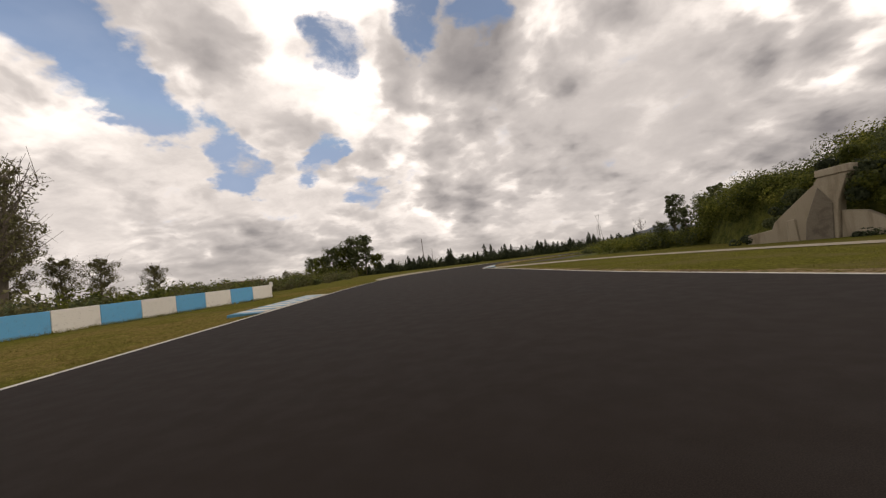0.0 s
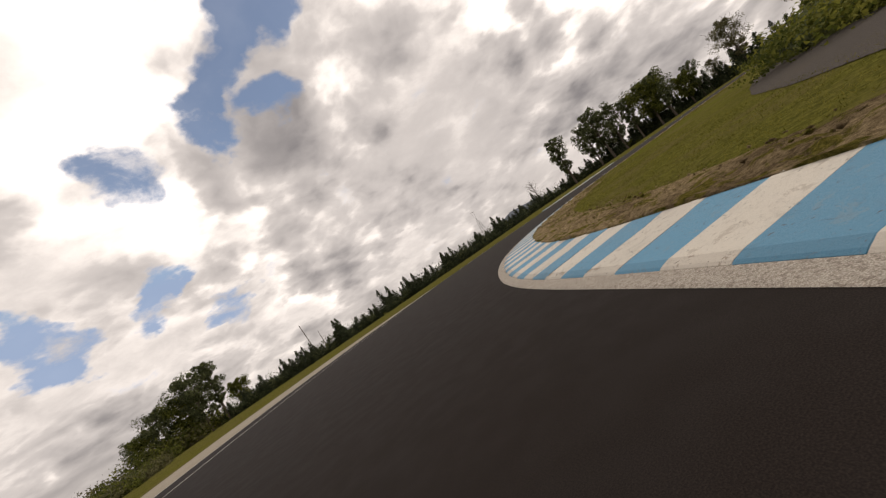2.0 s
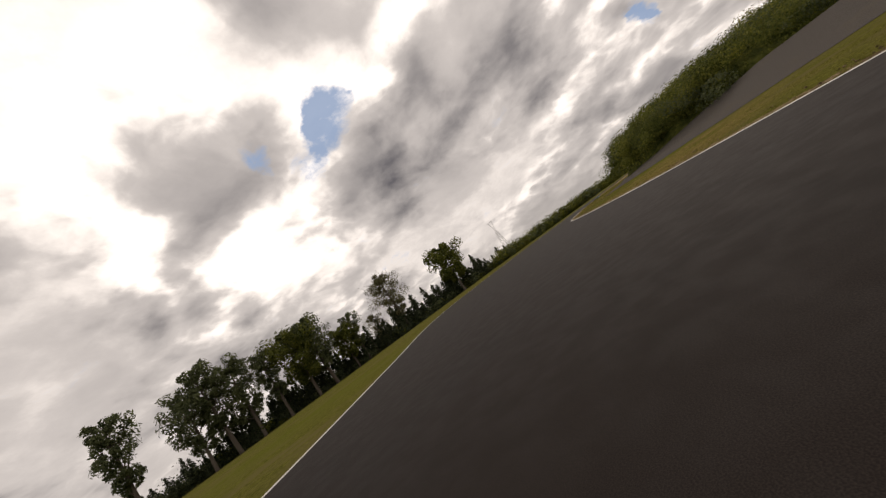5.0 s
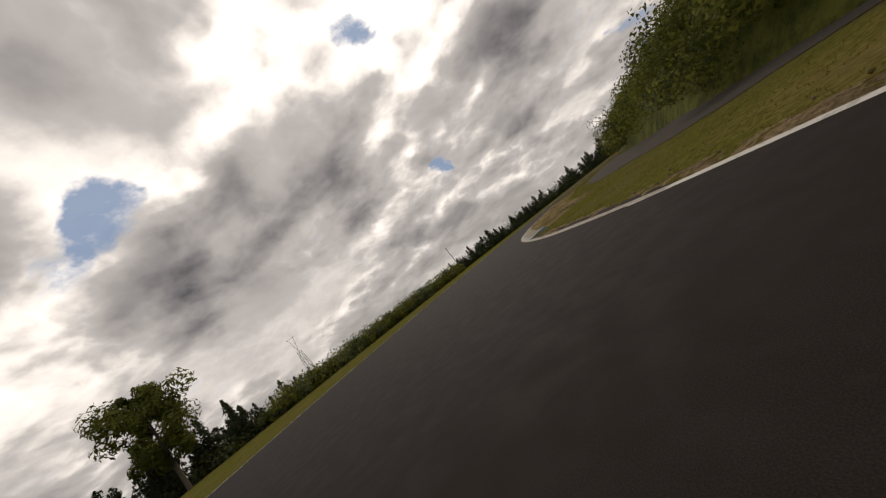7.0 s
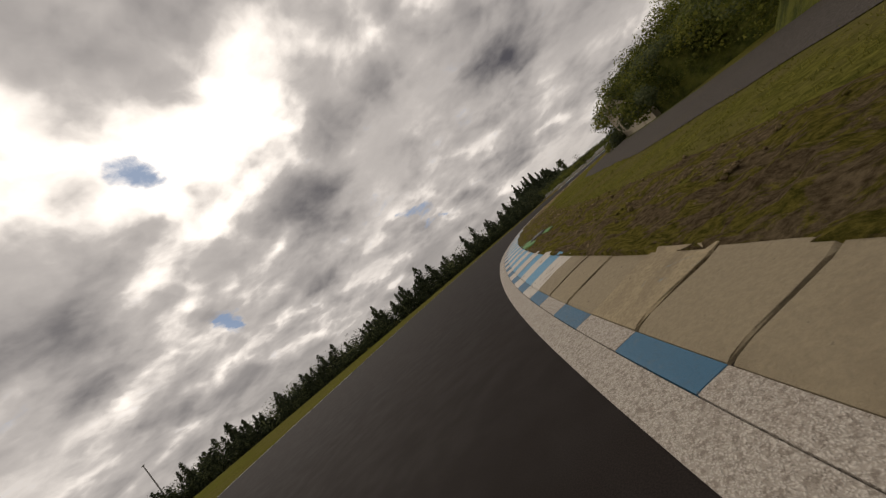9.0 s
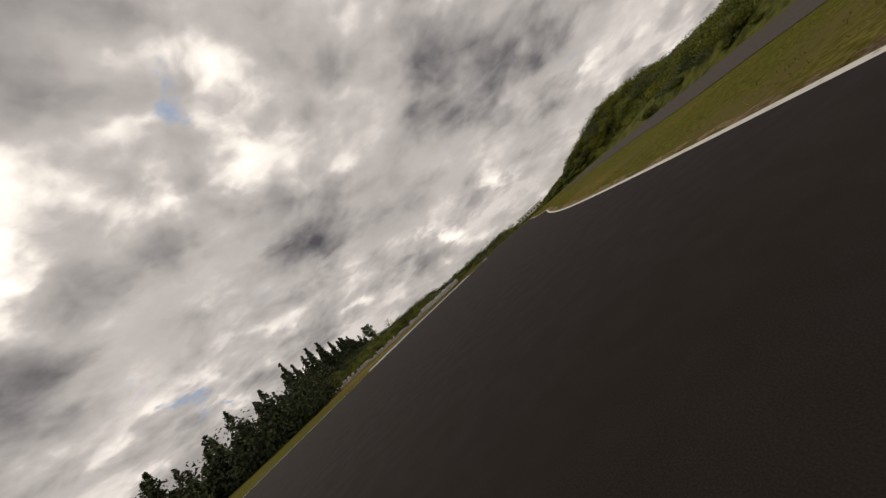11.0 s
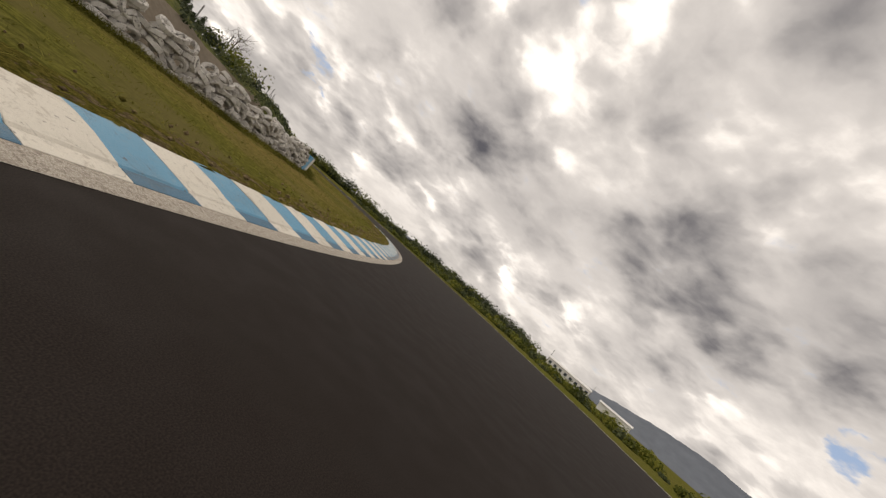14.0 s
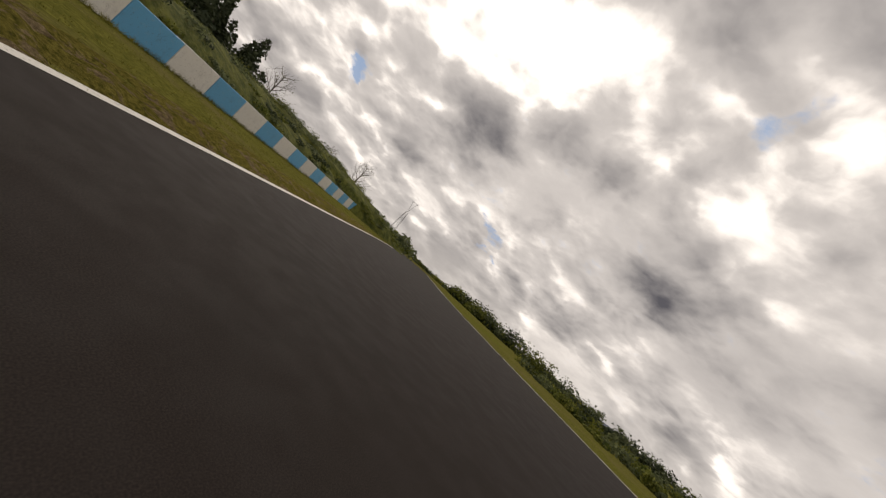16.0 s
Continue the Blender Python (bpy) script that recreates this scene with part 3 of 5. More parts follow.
verge(between(RIGHT, (133.4, 56.4), (149.2, 24)), -1, 0.87, 3.2, "bumpy dark brown earth and moss behind the kerb", 0.125, DIRT_BROWN)
verge(between(RIGHT, (149.2, 24), (150.4, 4)), -1, 0.42, 2.2, DIRTY)
verge(between(RIGHT, (150.4, 4), (128, -74)), -1, 0.02, 0.5, DIRTY)
verge(between(LEFT, (157, -33), (143.7, -62.8)), 1, 1.12, 2.2, DIRTY, 0.0, DIRT_MOSS)
verge(between(LEFT, (137.2, -77), (141, -113.5)), 1, 0.91, 2.1, DIRTY + " behind the kerb", 0.105, DIRT_MOSS)
verge(between(LEFT, (141, -113.5), (145.5, -122.5)), 1, 0.22, 2.6, DIRTY, 0.0, DIRT_MOSS)
verge(between(LEFT, (145.5, -122.5), (168, -152)), 1, 0.02, 1.9, DIRTY, 0.0, DIRT_MOSS)
WIDE = "wide rough white painted strip along the asphalt edge"
for curve, a, b, s, t0, t1, margin in ((RIGHT, (148.9, 25.3), (150.7, 9), -1, 0, 8, 0.26), (LEFT, (140.8, -113), (147.5, -125.5), 1, 0, 8, 0.06), (RIGHT, (103.5, 78.2), (114.0, 72.9), -1, 8, 0, 0.26)):
    run = between(curve, a, b)
    k = np.arange(len(run))
    ease = np.minimum(1.0, np.minimum(k / t0 if t0 else 1.0, k[::-1] / t1 if t1 else 1.0))
    strip("edge_line", run, -s * (0.14 - 0.12 * ease), s * 0.19 * ease, 0.005, ROUGH, WIDE)
    strip("track_edge", run, s * 0.17 * ease, s * (0.18 + margin * ease), 0.001, ASPHALT, "dark asphalt margin behind the white strip", "asphalt margin")

service = between(RIGHT, (88, 82), (131.5, -64))
wob = np.array([noise.noise(Vector((k * 0.11, 3.1, 0))) + 0.5 * noise.noise(Vector((k * 0.45, 7.7, 0))) for k in range(len(service))])
wob2 = np.array([noise.noise(Vector((k * 0.12, 9.4, 0))) + 0.5 * noise.noise(Vector((k * 0.4, 1.2, 0))) for k in range(len(service))])


def raised_road(near, far, back, rise, label):
    """A gravel road that tilts up away from the track, with a grass shoulder falling off behind it."""
    mid = near + (far - near) * 0.5
    n = len(near)
    bump = np.array([0.06 * noise.noise(Vector((k * 0.2, 4.4, 0))) for k in range(n)])
    verts = [(*p, -0.014) for p in near] + [(*p, r * 0.42 + b - 0.01) for p, r, b in zip(mid, rise, bump * (rise > 0.3))] + [(*p, r) for p, r in zip(far, rise)]
    quads = [(k * n + i, k * n + i + 1, (k + 1) * n + i + 1, (k + 1) * n + i) for k in range(2) for i in range(n - 1)]
    ob = mesh_object("service_road", verts, quads, GRAVEL, None, label, True)
    if ob.data.polygons[0].normal.z < 0:
        ob.data.flip_normals()
    tagged(ob, category="gravel road", kind="structure")
    tagged(ribbon("shoulder", far, back, rise - 0.003, -0.06, UNDER, None, "weedy shoulder behind the gravel road"), category="shoulder")


tilt = 0.2 * np.minimum(1.0, np.minimum(np.arange(len(service)), np.arange(len(service))[::-1]) / 20)
raised_road(shifted(service, -5.7 + 0.45 * wob2), shifted(service, -9.2 + 0.5 * wob), shifted(service, -12.5), tilt, "grey-brown gravel service road inside the bend")
lane = smooth([(11.5, 45), (17, 50), (26, 55.5), (38, 59.8), (55, 63.2), (72, 68), (84, 72), (91, 74)], 0.5)
half = 2.5 + 0.4 * np.array([noise.noise(Vector((k * 0.13, 5.5, 0))) for k in range(len(lane))])
rise = 1.5 * np.interp(np.linspace(0, 1, len(lane)), [0, 0.14, 0.3, 0.85, 1], [0, 0.15, 0.9, 1.0, 0.35])
raised_road(shifted(lane, half), shifted(lane, -half[::-1] - 1.6), shifted(lane, -half[::-1] - 5.0), rise, "grey-brown gravel lane on sloping ground across the infield")
apron = between(LEFT, (-4.6, 46), (18, 85))
wide = np.interp(np.linspace(0, 1, len(apron)), [0, 0.12, 0.35, 0.6, 0.8, 0.93, 1], [0.15, 2.2, 5.0, 8.5, 7.5, 3.0, 0.15])
pale = ribbon("run_off", shifted(apron, 0.02), shifted(apron, wide), -0.004, -0.01, PALE, None, "pale concrete run-off strip outside the first bend")
tagged(pale, category="run-off")
old = between(LEFT, (-3.5, 55), (10, 80.3))
strip("painted_line", old, -2.6, -2.48, 0.004, LINE, "faint old painted line on the asphalt")
path = smooth([(6.4, 43.6), (7.0, 41.4), (8.0, 38.8), (9.8, 36), (12.0, 32.6), (14.3, 27), (15.4, 18), (15.4, 8), (14, -6)], 0.5)
half = np.interp(np.linspace(0, 1, len(path)), [0, 0.05, 0.12, 0.19, 0.27, 0.4, 1], [0.5, 1.3, 1.9, 1.7, 1.1, 0.75, 0.7])
walkway = ribbon("footpath", shifted(path, half), shifted(path, -half), -0.006, -0.006, PALE, None, "pale sandy concrete path to the shelter")
tagged(walkway, category="path")
edge = between(RIGHT, (4.7, 37), (5.0, 42))
strip("painted_strip", edge, -0.34, -0.35 - 0.38 * np.sin(np.linspace(0.02, 3.1, len(edge))), 0.003, PAD_FADED, "faded green paint on the concrete beside the edge line", "painted strip", -0.006)


# ---- kerbs ----
def kerb_piece(curve, i, j, profile, mats, parent, name="kerb_block", ends=None, back=9.0):
    """One length of kerb: the profile (out, up) swept along the curve from i to j; the outside lies to the left of the curve where out is positive."""
    aside = sideways(curve)
    rows = []
    stations = np.linspace(i, j, max(4, int(3 * (j - i)) + 1))
    for n, k in enumerate(stations):
        row = []
        for c, (o, z) in enumerate(profile):
            at = k
            if ends and n in (0, len(stations) - 1):
                at = k + ends[n > 0][c]
            at = min(max(at, 0), len(curve) - 1.001)
            q = int(at)
            f = at - q
            p = curve[q] * (1 - f) + curve[q + 1] * f
            s = aside[q] * (1 - f) + aside[q + 1] * f
            if abs(o) > back - 0.12:
                o += math.copysign(0.05 * noise.noise(Vector((p[0] * 2.3, p[1] * 2.3, 0.7))) + 0.035 * noise.noise(Vector((p[0] * 6.5, p[1] * 6.5, 1.7))), o)
            row.append((p[0] + s[0] * o, p[1] + s[1] * o, z))
        rows.append(row)
    m = len(profile)
    verts = [v for r in rows for v in r]
    faces, index = [], []
    for r in range(len(rows) - 1):
        for c in range(m - 1):
            f = (r * m + c, (r + 1) * m + c, (r + 1) * m + c + 1, r * m + c + 1)
            faces.append(f if profile[-1][0] < 0 else f[::-1])
            index.append(min(c, len(mats) - 1))
    faces += [tuple(range(m)), tuple(range((len(rows) - 1) * m, len(rows) * m))]
    index += [len(mats) - 1] * 2
    return mesh_object(name, verts, faces, mats, parent, "", False, index)


def kerb(curve, a, b, sign, block, label, anchors, back=1.28, style="plain", blues=None, whites=None, low=0.0):
    """A kerb along the edge from a to b, to the left of the curve where sign is +1; blue blocks have their middles at the anchors.
    style: plain blocks, blocks with a lower band in front, or bare slabs behind a painted band."""
    i0, i1 = nearest(curve, a), nearest(curve, b)
    step = np.linalg.norm(curve[i0 + 1] - curve[i0])
    base = tagged(new("kerb"), label, "kerb")
    band_out = 0.176 if style == "plain" else 0.32
    foot = 0.026 if style == "plain" else 0.034

    def swept(points):
        return [(o * sign, z) for o, z in points]

    kerb_piece(curve, i0, i1, swept([(-0.02, 0.003), (0.02, 0.011), (0.172, 0.016), (0.176, -0.02)]), [ROUGH], base, "edge_strip")
    kerb_piece(curve, i0, i1, swept([(0.17, 0.002), (0.19, 0.004), (band_out, 0.010), (band_out + 0.03, 0.012), (back - 0.12, 0.03), (back - 0.1, -0.02)]), [JOINT], base, "joint_filler")
    # block ends: blue blocks have their middles at the anchors, and block is the usual length
    spots_ = [nearest(curve, q) for q in anchors]
    count = [0]
    for q, r in zip(spots_, spots_[1:]):
        count.append(count[-1] + 2 * round((r - q) * step / (2 * block)))
    lo, hi = (i0 - spots_[0]) * step / block, count[-1] + (i1 - spots_[-1]) * step / block

    def at_block(k):
        if k <= 0:
            return spots_[0] + k * block / step
        if k >= count[-1]:
            return spots_[-1] + (k - count[-1]) * block / step
        return float(np.interp(k, count, spots_))

    first, last = round(lo + 0.5), round(hi + 0.5)
    seams = {k: [0.0, 0.0, 0.0] + [rng.normal(0, 0.012) / step for _ in range(9)] for k in range(first - 2, last + 3)}
    for k in range(first, last):
        i, j = at_block(k - 0.5), at_block(k + 0.5)
        blue_one = k % 2 == 0
        gap = (0.015 if style == "slab" else 0.003) / step
        lift = rng.uniform(-0.002, 0.002) if style != "slab" else rng.uniform(-0.007, 0.007)
        ends = (seams[k], seams[k + 1])
        tilt = rng.uniform(-0.02, 0.02)
        top = (blues or [KERB_BLUE] if blue_one else whites or [KERB_WHITE])
        top = top[int(rng.integers(0, len(top)))]
        rise = swept([(band_out + 0.001, 0.0), (band_out + 0.003, foot - 0.012 + lift), (band_out + 0.03, foot + lift - low), (band_out + 0.12, foot + 0.010 + lift - low), (back - 0.3, 0.066 + lift - low), (back - 0.12, 0.080 + lift - low), (back + tilt, 0.084 + lift - low), (back + 0.03 + tilt, 0.05), (back + 0.04 + tilt, -0.04)])
        if style != "plain":
            late = (k - first) > 0.42 * (last - first)
            front = KERB_DEEP if blue_one else (ROUGH if style == "slab" else KERB_WORN if whites else KERB_GREY if late else KERB_WHITE)
            kerb_piece(curve, i + 0.003 / step, j - 0.003 / step, swept([(0.178, 0.0), (0.179, 0.0165), (0.20, 0.020), (band_out - 0.004, 0.026), (band_out, 0.0)]), [front], base, "band_block")
        kerb_piece(curve, i + gap, j - gap, rise, [top] if style != "plain" or blues or low else [KERB_SCUFF if blue_one else KERB_WORN] * 3 + [top], base, "slab" if style == "slab" else "kerb_block", ends, back)
    return base


SLAB_ENDS = [(122.59, 66.95), (131.81, 58.42), (139.59, 48.19), (145.34, 36.42)]
BLOCKS = "low kerb of alternating sky-blue and white painted blocks"
kerb(LEFT, (-5.2, 14.7), (-5.2, 24.5), 1, 0.62, BLOCKS + " on the outside of the straight", [(-5.2, 16)])
kerb(RIGHT, (5.0, 42), (21.5, 68.3), -1, 0.615, BLOCKS + " round the first apex", [(6.56, 48.48), (9.84, 57.27), (17.65, 65.60)])
kerb(LEFT, (35.5, 87.6), (51, 88.7), 1, 1.0, BLOCKS + ", faded, on the way out of the first bend", [(36, 87.6)], 1.0, "plain", [KERB_PALE], [KERB_GREY, KERB_WORN])
kerb(RIGHT, (114.0, 72.9), (137.0, 52.0), -1, 0.641, "kerb of weathered concrete slabs with a blue and white painted front", SLAB_ENDS, 0.90, "slab", [SLAB_BLUE, SLAB_BLUE, SLAB], [SLAB])
kerb(RIGHT, (137.0, 52.0), (141.2, 45.6), -1, 0.641, "kerb of bare beige concrete slabs with a blue and white painted front", SLAB_ENDS, 0.90, "slab", [SLAB], [SLAB])
kerb(RIGHT, (141.2, 45.6), (148.9, 25.3), -1, 0.641, BLOCKS + ", chipped, at the end of the slab kerb", SLAB_ENDS, 0.92, "band", None, [KERB_WORN])
kerb(LEFT, (156.5, -33.5), (143.7, -62.8), 1, 0.62, BLOCKS + ", faded, before the left-hand bend", [(147.98, -54.72)], 1.1, low=0.02)
kerb(LEFT, (137.2, -77.5), (140.8, -113), 1, 0.5525, BLOCKS + " round the left-hand apex", [(136.76, -83.89), (136.57, -96.34), (138.70, -107.98)], 0.92, "band")


# ---- concrete barrier walls and the tyre wall ----
def barrier(points, length, height, label, first=0):
    curve = smooth(points, 0.1)
    run = np.r_[0, np.cumsum(np.linalg.norm(np.diff(curve, axis=0), axis=1))]
    n = int(run[-1] / length)
    base = tagged(new("barrier_wall"), label, "barrier")
    base.location = (*curve[0], 0)
    for k in range(n):
        a = np.array([np.interp(k * length, run, curve[:, c]) for c in (0, 1)])
        b = np.array([np.interp((k + 1) * length - 0.015, run, curve[:, c]) for c in (0, 1)])
        mid, d = (a + b) / 2, b - a
        h = height + rng.uniform(-0.012, 0.012)
        ob = part("wall_block", box_bm(np.linalg.norm(d), 0.42, h + 0.1, 0, 0, (h - 0.1) / 2, 0.018), WALL_BLUE if (k + first) % 2 == 0 else WALL_WHITE, base)
        ob.matrix_basis = Matrix.Translation((*(mid - curve[0]), 0)) @ Matrix.Rotation(math.atan2(d[1], d[0]) + rng.uniform(-0.006, 0.006), 4, "Z")
    return base


barrier([(-13.0, 31.0), (-15.0, 25.5), (-17.6, 18.5), (-20.6, 10.5), (-25.0, -1), (-30, -14)], 1.95, 1.02, "concrete barrier wall of blocks painted sky-blue and white", 1)
barrier([(144.0, -100.66), (145.6, -105), (147.9, -110), (150.5, -114.9), (153.6, -120.4), (158.0, -127.2), (162.6, -133.2), (167.2, -139.6), (174, -149.5), (182, -161.5)], 2.10, 0.9,
        "concrete barrier wall of blocks painted blue and white beside the grass")


def tyre_mesh():
    bm = bmesh.new()
    prof = [(0.13, 0.042), (0.165, 0.072), (0.22, 0.076), (0.25, 0.058), (0.25, -0.058), (0.22, -0.076), (0.165, -0.072), (0.13, -0.042)]
    rings = []
    for k in range(12):
        a = k * math.tau / 12
        rings.append([bm.verts.new((math.cos(a) * r, math.sin(a) * r, z)) for r, z in prof])
    for k in range(12):
        p, q = rings[k], rings[(k + 1) % 12]
        for i in range(len(prof)):
            j = (i + 1) % len(prof)
            bm.faces.new((p[i], q[i], q[j], p[j]))
    bmesh.ops.recalc_face_normals(bm, faces=bm.faces)
    me = bpy.data.meshes.new("tyre")
    bm.to_mesh(me)
    bm.free()
    me.materials.append(RUBBER)
    return me


def tyre_wall(points, label, tiers=(5, 8)):
    """Stacked tyres: those of the stretch beside the apex as parts, the far ones joined."""
    curve = smooth(points, 0.5)
    me = tyre_mesh()
    shape = np.array([v.co for v in me.vertices])
    polys = [tuple(p.vertices) for p in me.polygons]
    base = tagged(new("tyre_wall"), label, "tyre barrier")
    along = np.r_[0, np.cumsum(np.linalg.norm(np.diff(curve, axis=0), axis=1))]
    far_verts, far_faces = [], []
    s, head = 0.0, 0.0
    while s < along[-1]:
        p = np.array([np.interp(s, along, curve[:, c]) for c in (0, 1)])
        q = np.array([np.interp(min(s + 0.3, along[-1]), along, curve[:, c]) for c in (0, 1)])
        if s + 0.3 < along[-1]:
            head = math.atan2(*(q - p)[::-1])
        for tier in range(int(rng.integers(*tiers))):
            shift = rng.uniform(-0.10, 0.10, 2)
            slope = rng.uniform(-0.25, 0.25) + rng.choice((0.5, -0.5, 0.95, 0.0, 0.3)) * (tier > 0)
            m = Matrix.Translation((p[0] + shift[0], p[1] + shift[1], 0.085 + tier * 0.142)) @ Matrix.Rotation(head, 4, "Z") @ Euler((slope, rng.uniform(-0.3, 0.3), rng.uniform(0, 6))).to_matrix().to_4x4()
            if p[1] < -85.0:
                ob = new("tyre", me)
                ob.parent = base
                ob.matrix_basis = m
            else:
                k = len(far_verts)
                far_verts.extend((shape @ np.array(m.to_3x3()).T + np.array(m.translation)).tolist())
                far_faces.extend(tuple(i + k for i in f) for f in polys)
        s += 0.39
    tagged(mesh_object("far_tyres", far_verts, far_faces, RUBBER, base, "stacked white tyres"), kind="stuff")
    return base


TYRES = "wall of stacked old tyres painted white, leaning and weathered"
NEAR_TYRES = [(154.2, -80.2), (150.2, -82.2), (147.2, -85.4), (145.2, -89.6), (144.0, -94.4), (144.0, -100.6)]
tyre_wall([(178, -68.5), (168, -72), (160, -75), (153.2, -78.2)], "low untidy wall of old tyres painted white, half sunk in the grass", (2, 6))
tyre_wall(NEAR_TYRES, TYRES + ", ending at the barrier")


# ---- plants ----
def leaf_quads(centres, size, gen, out=None, narrow=0.6, simple=False):
    """A small leaf spray at each centre, lying roughly across its way out of the clump."""
    n = len(centres)
    face = gen.normal(size=(n, 3)) * 0.42 + (out if out is not None else 0)
    face[:, 2] += 0.25
    face /= np.linalg.norm(face, axis=1)[:, None]
    u = np.cross(face, gen.normal(size=(n, 3)))
    u /= np.linalg.norm(u, axis=1)[:, None]
    w = np.cross(face, u)
    w /= np.linalg.norm(w, axis=1)[:, None]
    s = size * gen.uniform(0.6, 1.4, (n, 1)) if np.isscalar(size) else size[:, None] * gen.uniform(0.6, 1.4, (n, 1))
    u, w = u * s, w * s * narrow
    if simple:
        return np.stack([centres - u * 0.7 + w, centres + u, centres - u * 0.7 - w], axis=1)
    return np.stack([centres - u, centres - u * 0.1 + w * 0.6, centres + u, centres + u * 0.1 - w * 0.6], axis=1)


def ball_points(gen, n, centre, radius, hollow=0.35):
    d = gen.normal(size=(n, 3))
    d /= np.linalg.norm(d, axis=1)[:, None]
    r = gen.uniform(hollow, 1.0, (n, 1)) ** 0.6
    return np.c_[np.asarray(centre) + d * r * np.asarray(radius), d]


def limb(bm, a, b, ra, rb, sides=6):
    rod_bm(a, b, ra, rb, sides, bm)


def deciduous(gen, height, spread, leaves, mat, leaf=0.22, bare=0.0, clear=0.22, label="", slim=False):
    """A leafy tree: tapered trunk, limbs and a crown of leaf sprays in uneven clumps."""
    base = new("tree")
    tagged(base, label, "tree")
    bm = bmesh.new()
    lean = gen.uniform(-0.04, 0.04, 2) * height
    top = np.array([lean[0], lean[1], height * 0.86])
    limb(bm, (0, 0, -0.2), top * 0.5, height * 0.022, height * 0.014, 8)
    limb(bm, top * 0.5, top, height * 0.014, height * 0.003, 6)
    clumps = []
    count = int(10 + height * 1.1)
    for k in range(count):
        f = clear + (0.98 - clear) * (k + gen.uniform(0, 0.8)) / count
        start = top * min(f, 0.95)
        a = k * 2.4 + gen.uniform(-0.5, 0.5)
        bulge = math.sin(math.pi * min(1, (f - clear) / (1 - clear) * 0.8 + 0.16)) ** 0.7
        out = spread * bulge * gen.uniform(0.55, 1.05)
        rise = out * gen.uniform(0.5, 0.9) * (1.7 if slim else 1.0)
        end = start + np.array([math.cos(a) * out, math.sin(a) * out, rise])
        mid = (start + end) / 2 + gen.uniform(-0.1, 0.1, 3) * out
        limb(bm, start, mid, height * 0.006, height * 0.004, 5)
        limb(bm, mid, end, height * 0.004, height * 0.0012, 4)
        clumps.append((end, max(0.35, out * gen.uniform(0.38, 0.6))))
        clumps.append((mid + gen.uniform(-0.3, 0.3, 3), max(0.3, out * gen.uniform(0.3, 0.5))))
        if bare:
            for _ in range(5):
                twig = end + gen.normal(size=3) * out * 0.35 + np.array([0, 0, out * 0.35])
                limb(bm, mid if gen.random() < 0.5 else end, twig, height * 0.0022, height * 0.0010, 3)
    part("trunk", bm, BARK, base)
    each = max(6, leaves // len(clumps))
    pts = np.concatenate([ball_points(gen, each, c, (r, r, r * 0.85)) for c, r in clumps])
    crown = new("crown", quads_mesh("crown", leaf_quads(pts[:, :3], leaf, gen, pts[:, 3:]), mat))
    crown.parent = base
    return base


def conifer(gen, height, radius, leaves, label, spire=False):
    """A dark ragged conifer: two or three leaders, each hung with sprays in uneven tiers."""
    base = tagged(new("conifer"), label, "conifer")
    part("trunk", rod_bm((0, 0, -0.2), (0, 0, height * 0.95), height * 0.02, height * 0.004), BARK, base)
    clouds = []
    for k in range(5):
        share = (0.3, 0.2, 0.2, 0.15, 0.15)[k]
        m = int(leaves * share)
        top = height * (1.0, gen.uniform(0.7, 0.95), gen.uniform(0.55, 0.85), gen.uniform(0.4, 0.7), gen.uniform(0.35, 0.6))[k]
        rad = radius * (0.85, 0.75, 0.75, 0.8, 0.8)[k]
        off = gen.uniform(-0.75, 0.75, 2) * radius * (k > 0)
        f = gen.uniform(0.02, 1.0, m) ** (1.5 if spire else 0.85)
        tier = 0.85 + 0.2 * np.sin(f * top * 2.6 + gen.uniform(0, 3))
        r = rad * (1 - f) ** (1.0 if spire else 0.58) * tier * gen.uniform(0.3, 1.08, m)
        a = gen.uniform(0, math.tau, m)
        lop = 1 + 0.26 * np.sin(a * 2 + gen.uniform(0, 6)) + 0.2 * np.sin(a * 5 + f * 11)
        clouds.append(np.c_[np.cos(a) * r * lop + off[0], np.sin(a) * r * lop + off[1], f * top, np.cos(a), np.sin(a), np.full(m, 0.5)])
    pts = np.concatenate(clouds)
    crown = new("crown", quads_mesh("crown", leaf_quads(pts[:, :3], 0.03 * height + 0.05, gen, pts[:, 3:] * 0.5, 0.5, True), LEAF_CONIFER))
    crown.parent = base
    return base


def shrub_points(gen, spots, radii, heights, per):
    """Leaf positions for many bushes, each a few lumps with gaps."""
    out = []
    for (x, y, z), r, h in zip(spots, radii, heights):
        for _ in range(5):
            c = (x + gen.uniform(-0.55, 0.55) * r, y + gen.uniform(-0.55, 0.55) * r, z + h * gen.uniform(0.25, 0.65))
            q = r * gen.uniform(0.3, 0.55)
            out.append(ball_points(gen, per // 5, c, (q, q * gen.uniform(0.8, 1.2), min(q, h * 0.45) * gen.uniform(0.75, 1.1)), 0.7))
    return np.concatenate(out)


def shrub_cover(name, label, spots, radii, heights, per, leaf, mats, gen):
    pts = shrub_points(gen, spots, radii, heights, per)
    quads = leaf_quads(pts[:, :3], leaf, gen, pts[:, 3:], 0.75, True)
    which = np.repeat(gen.integers(0, len(mats), len(spots)), 5 * (per // 5))
    ob = new(name, quads_mesh(name, quads, mats, which))
    return tagged(ob, label, "shrubs", kind="stuff")


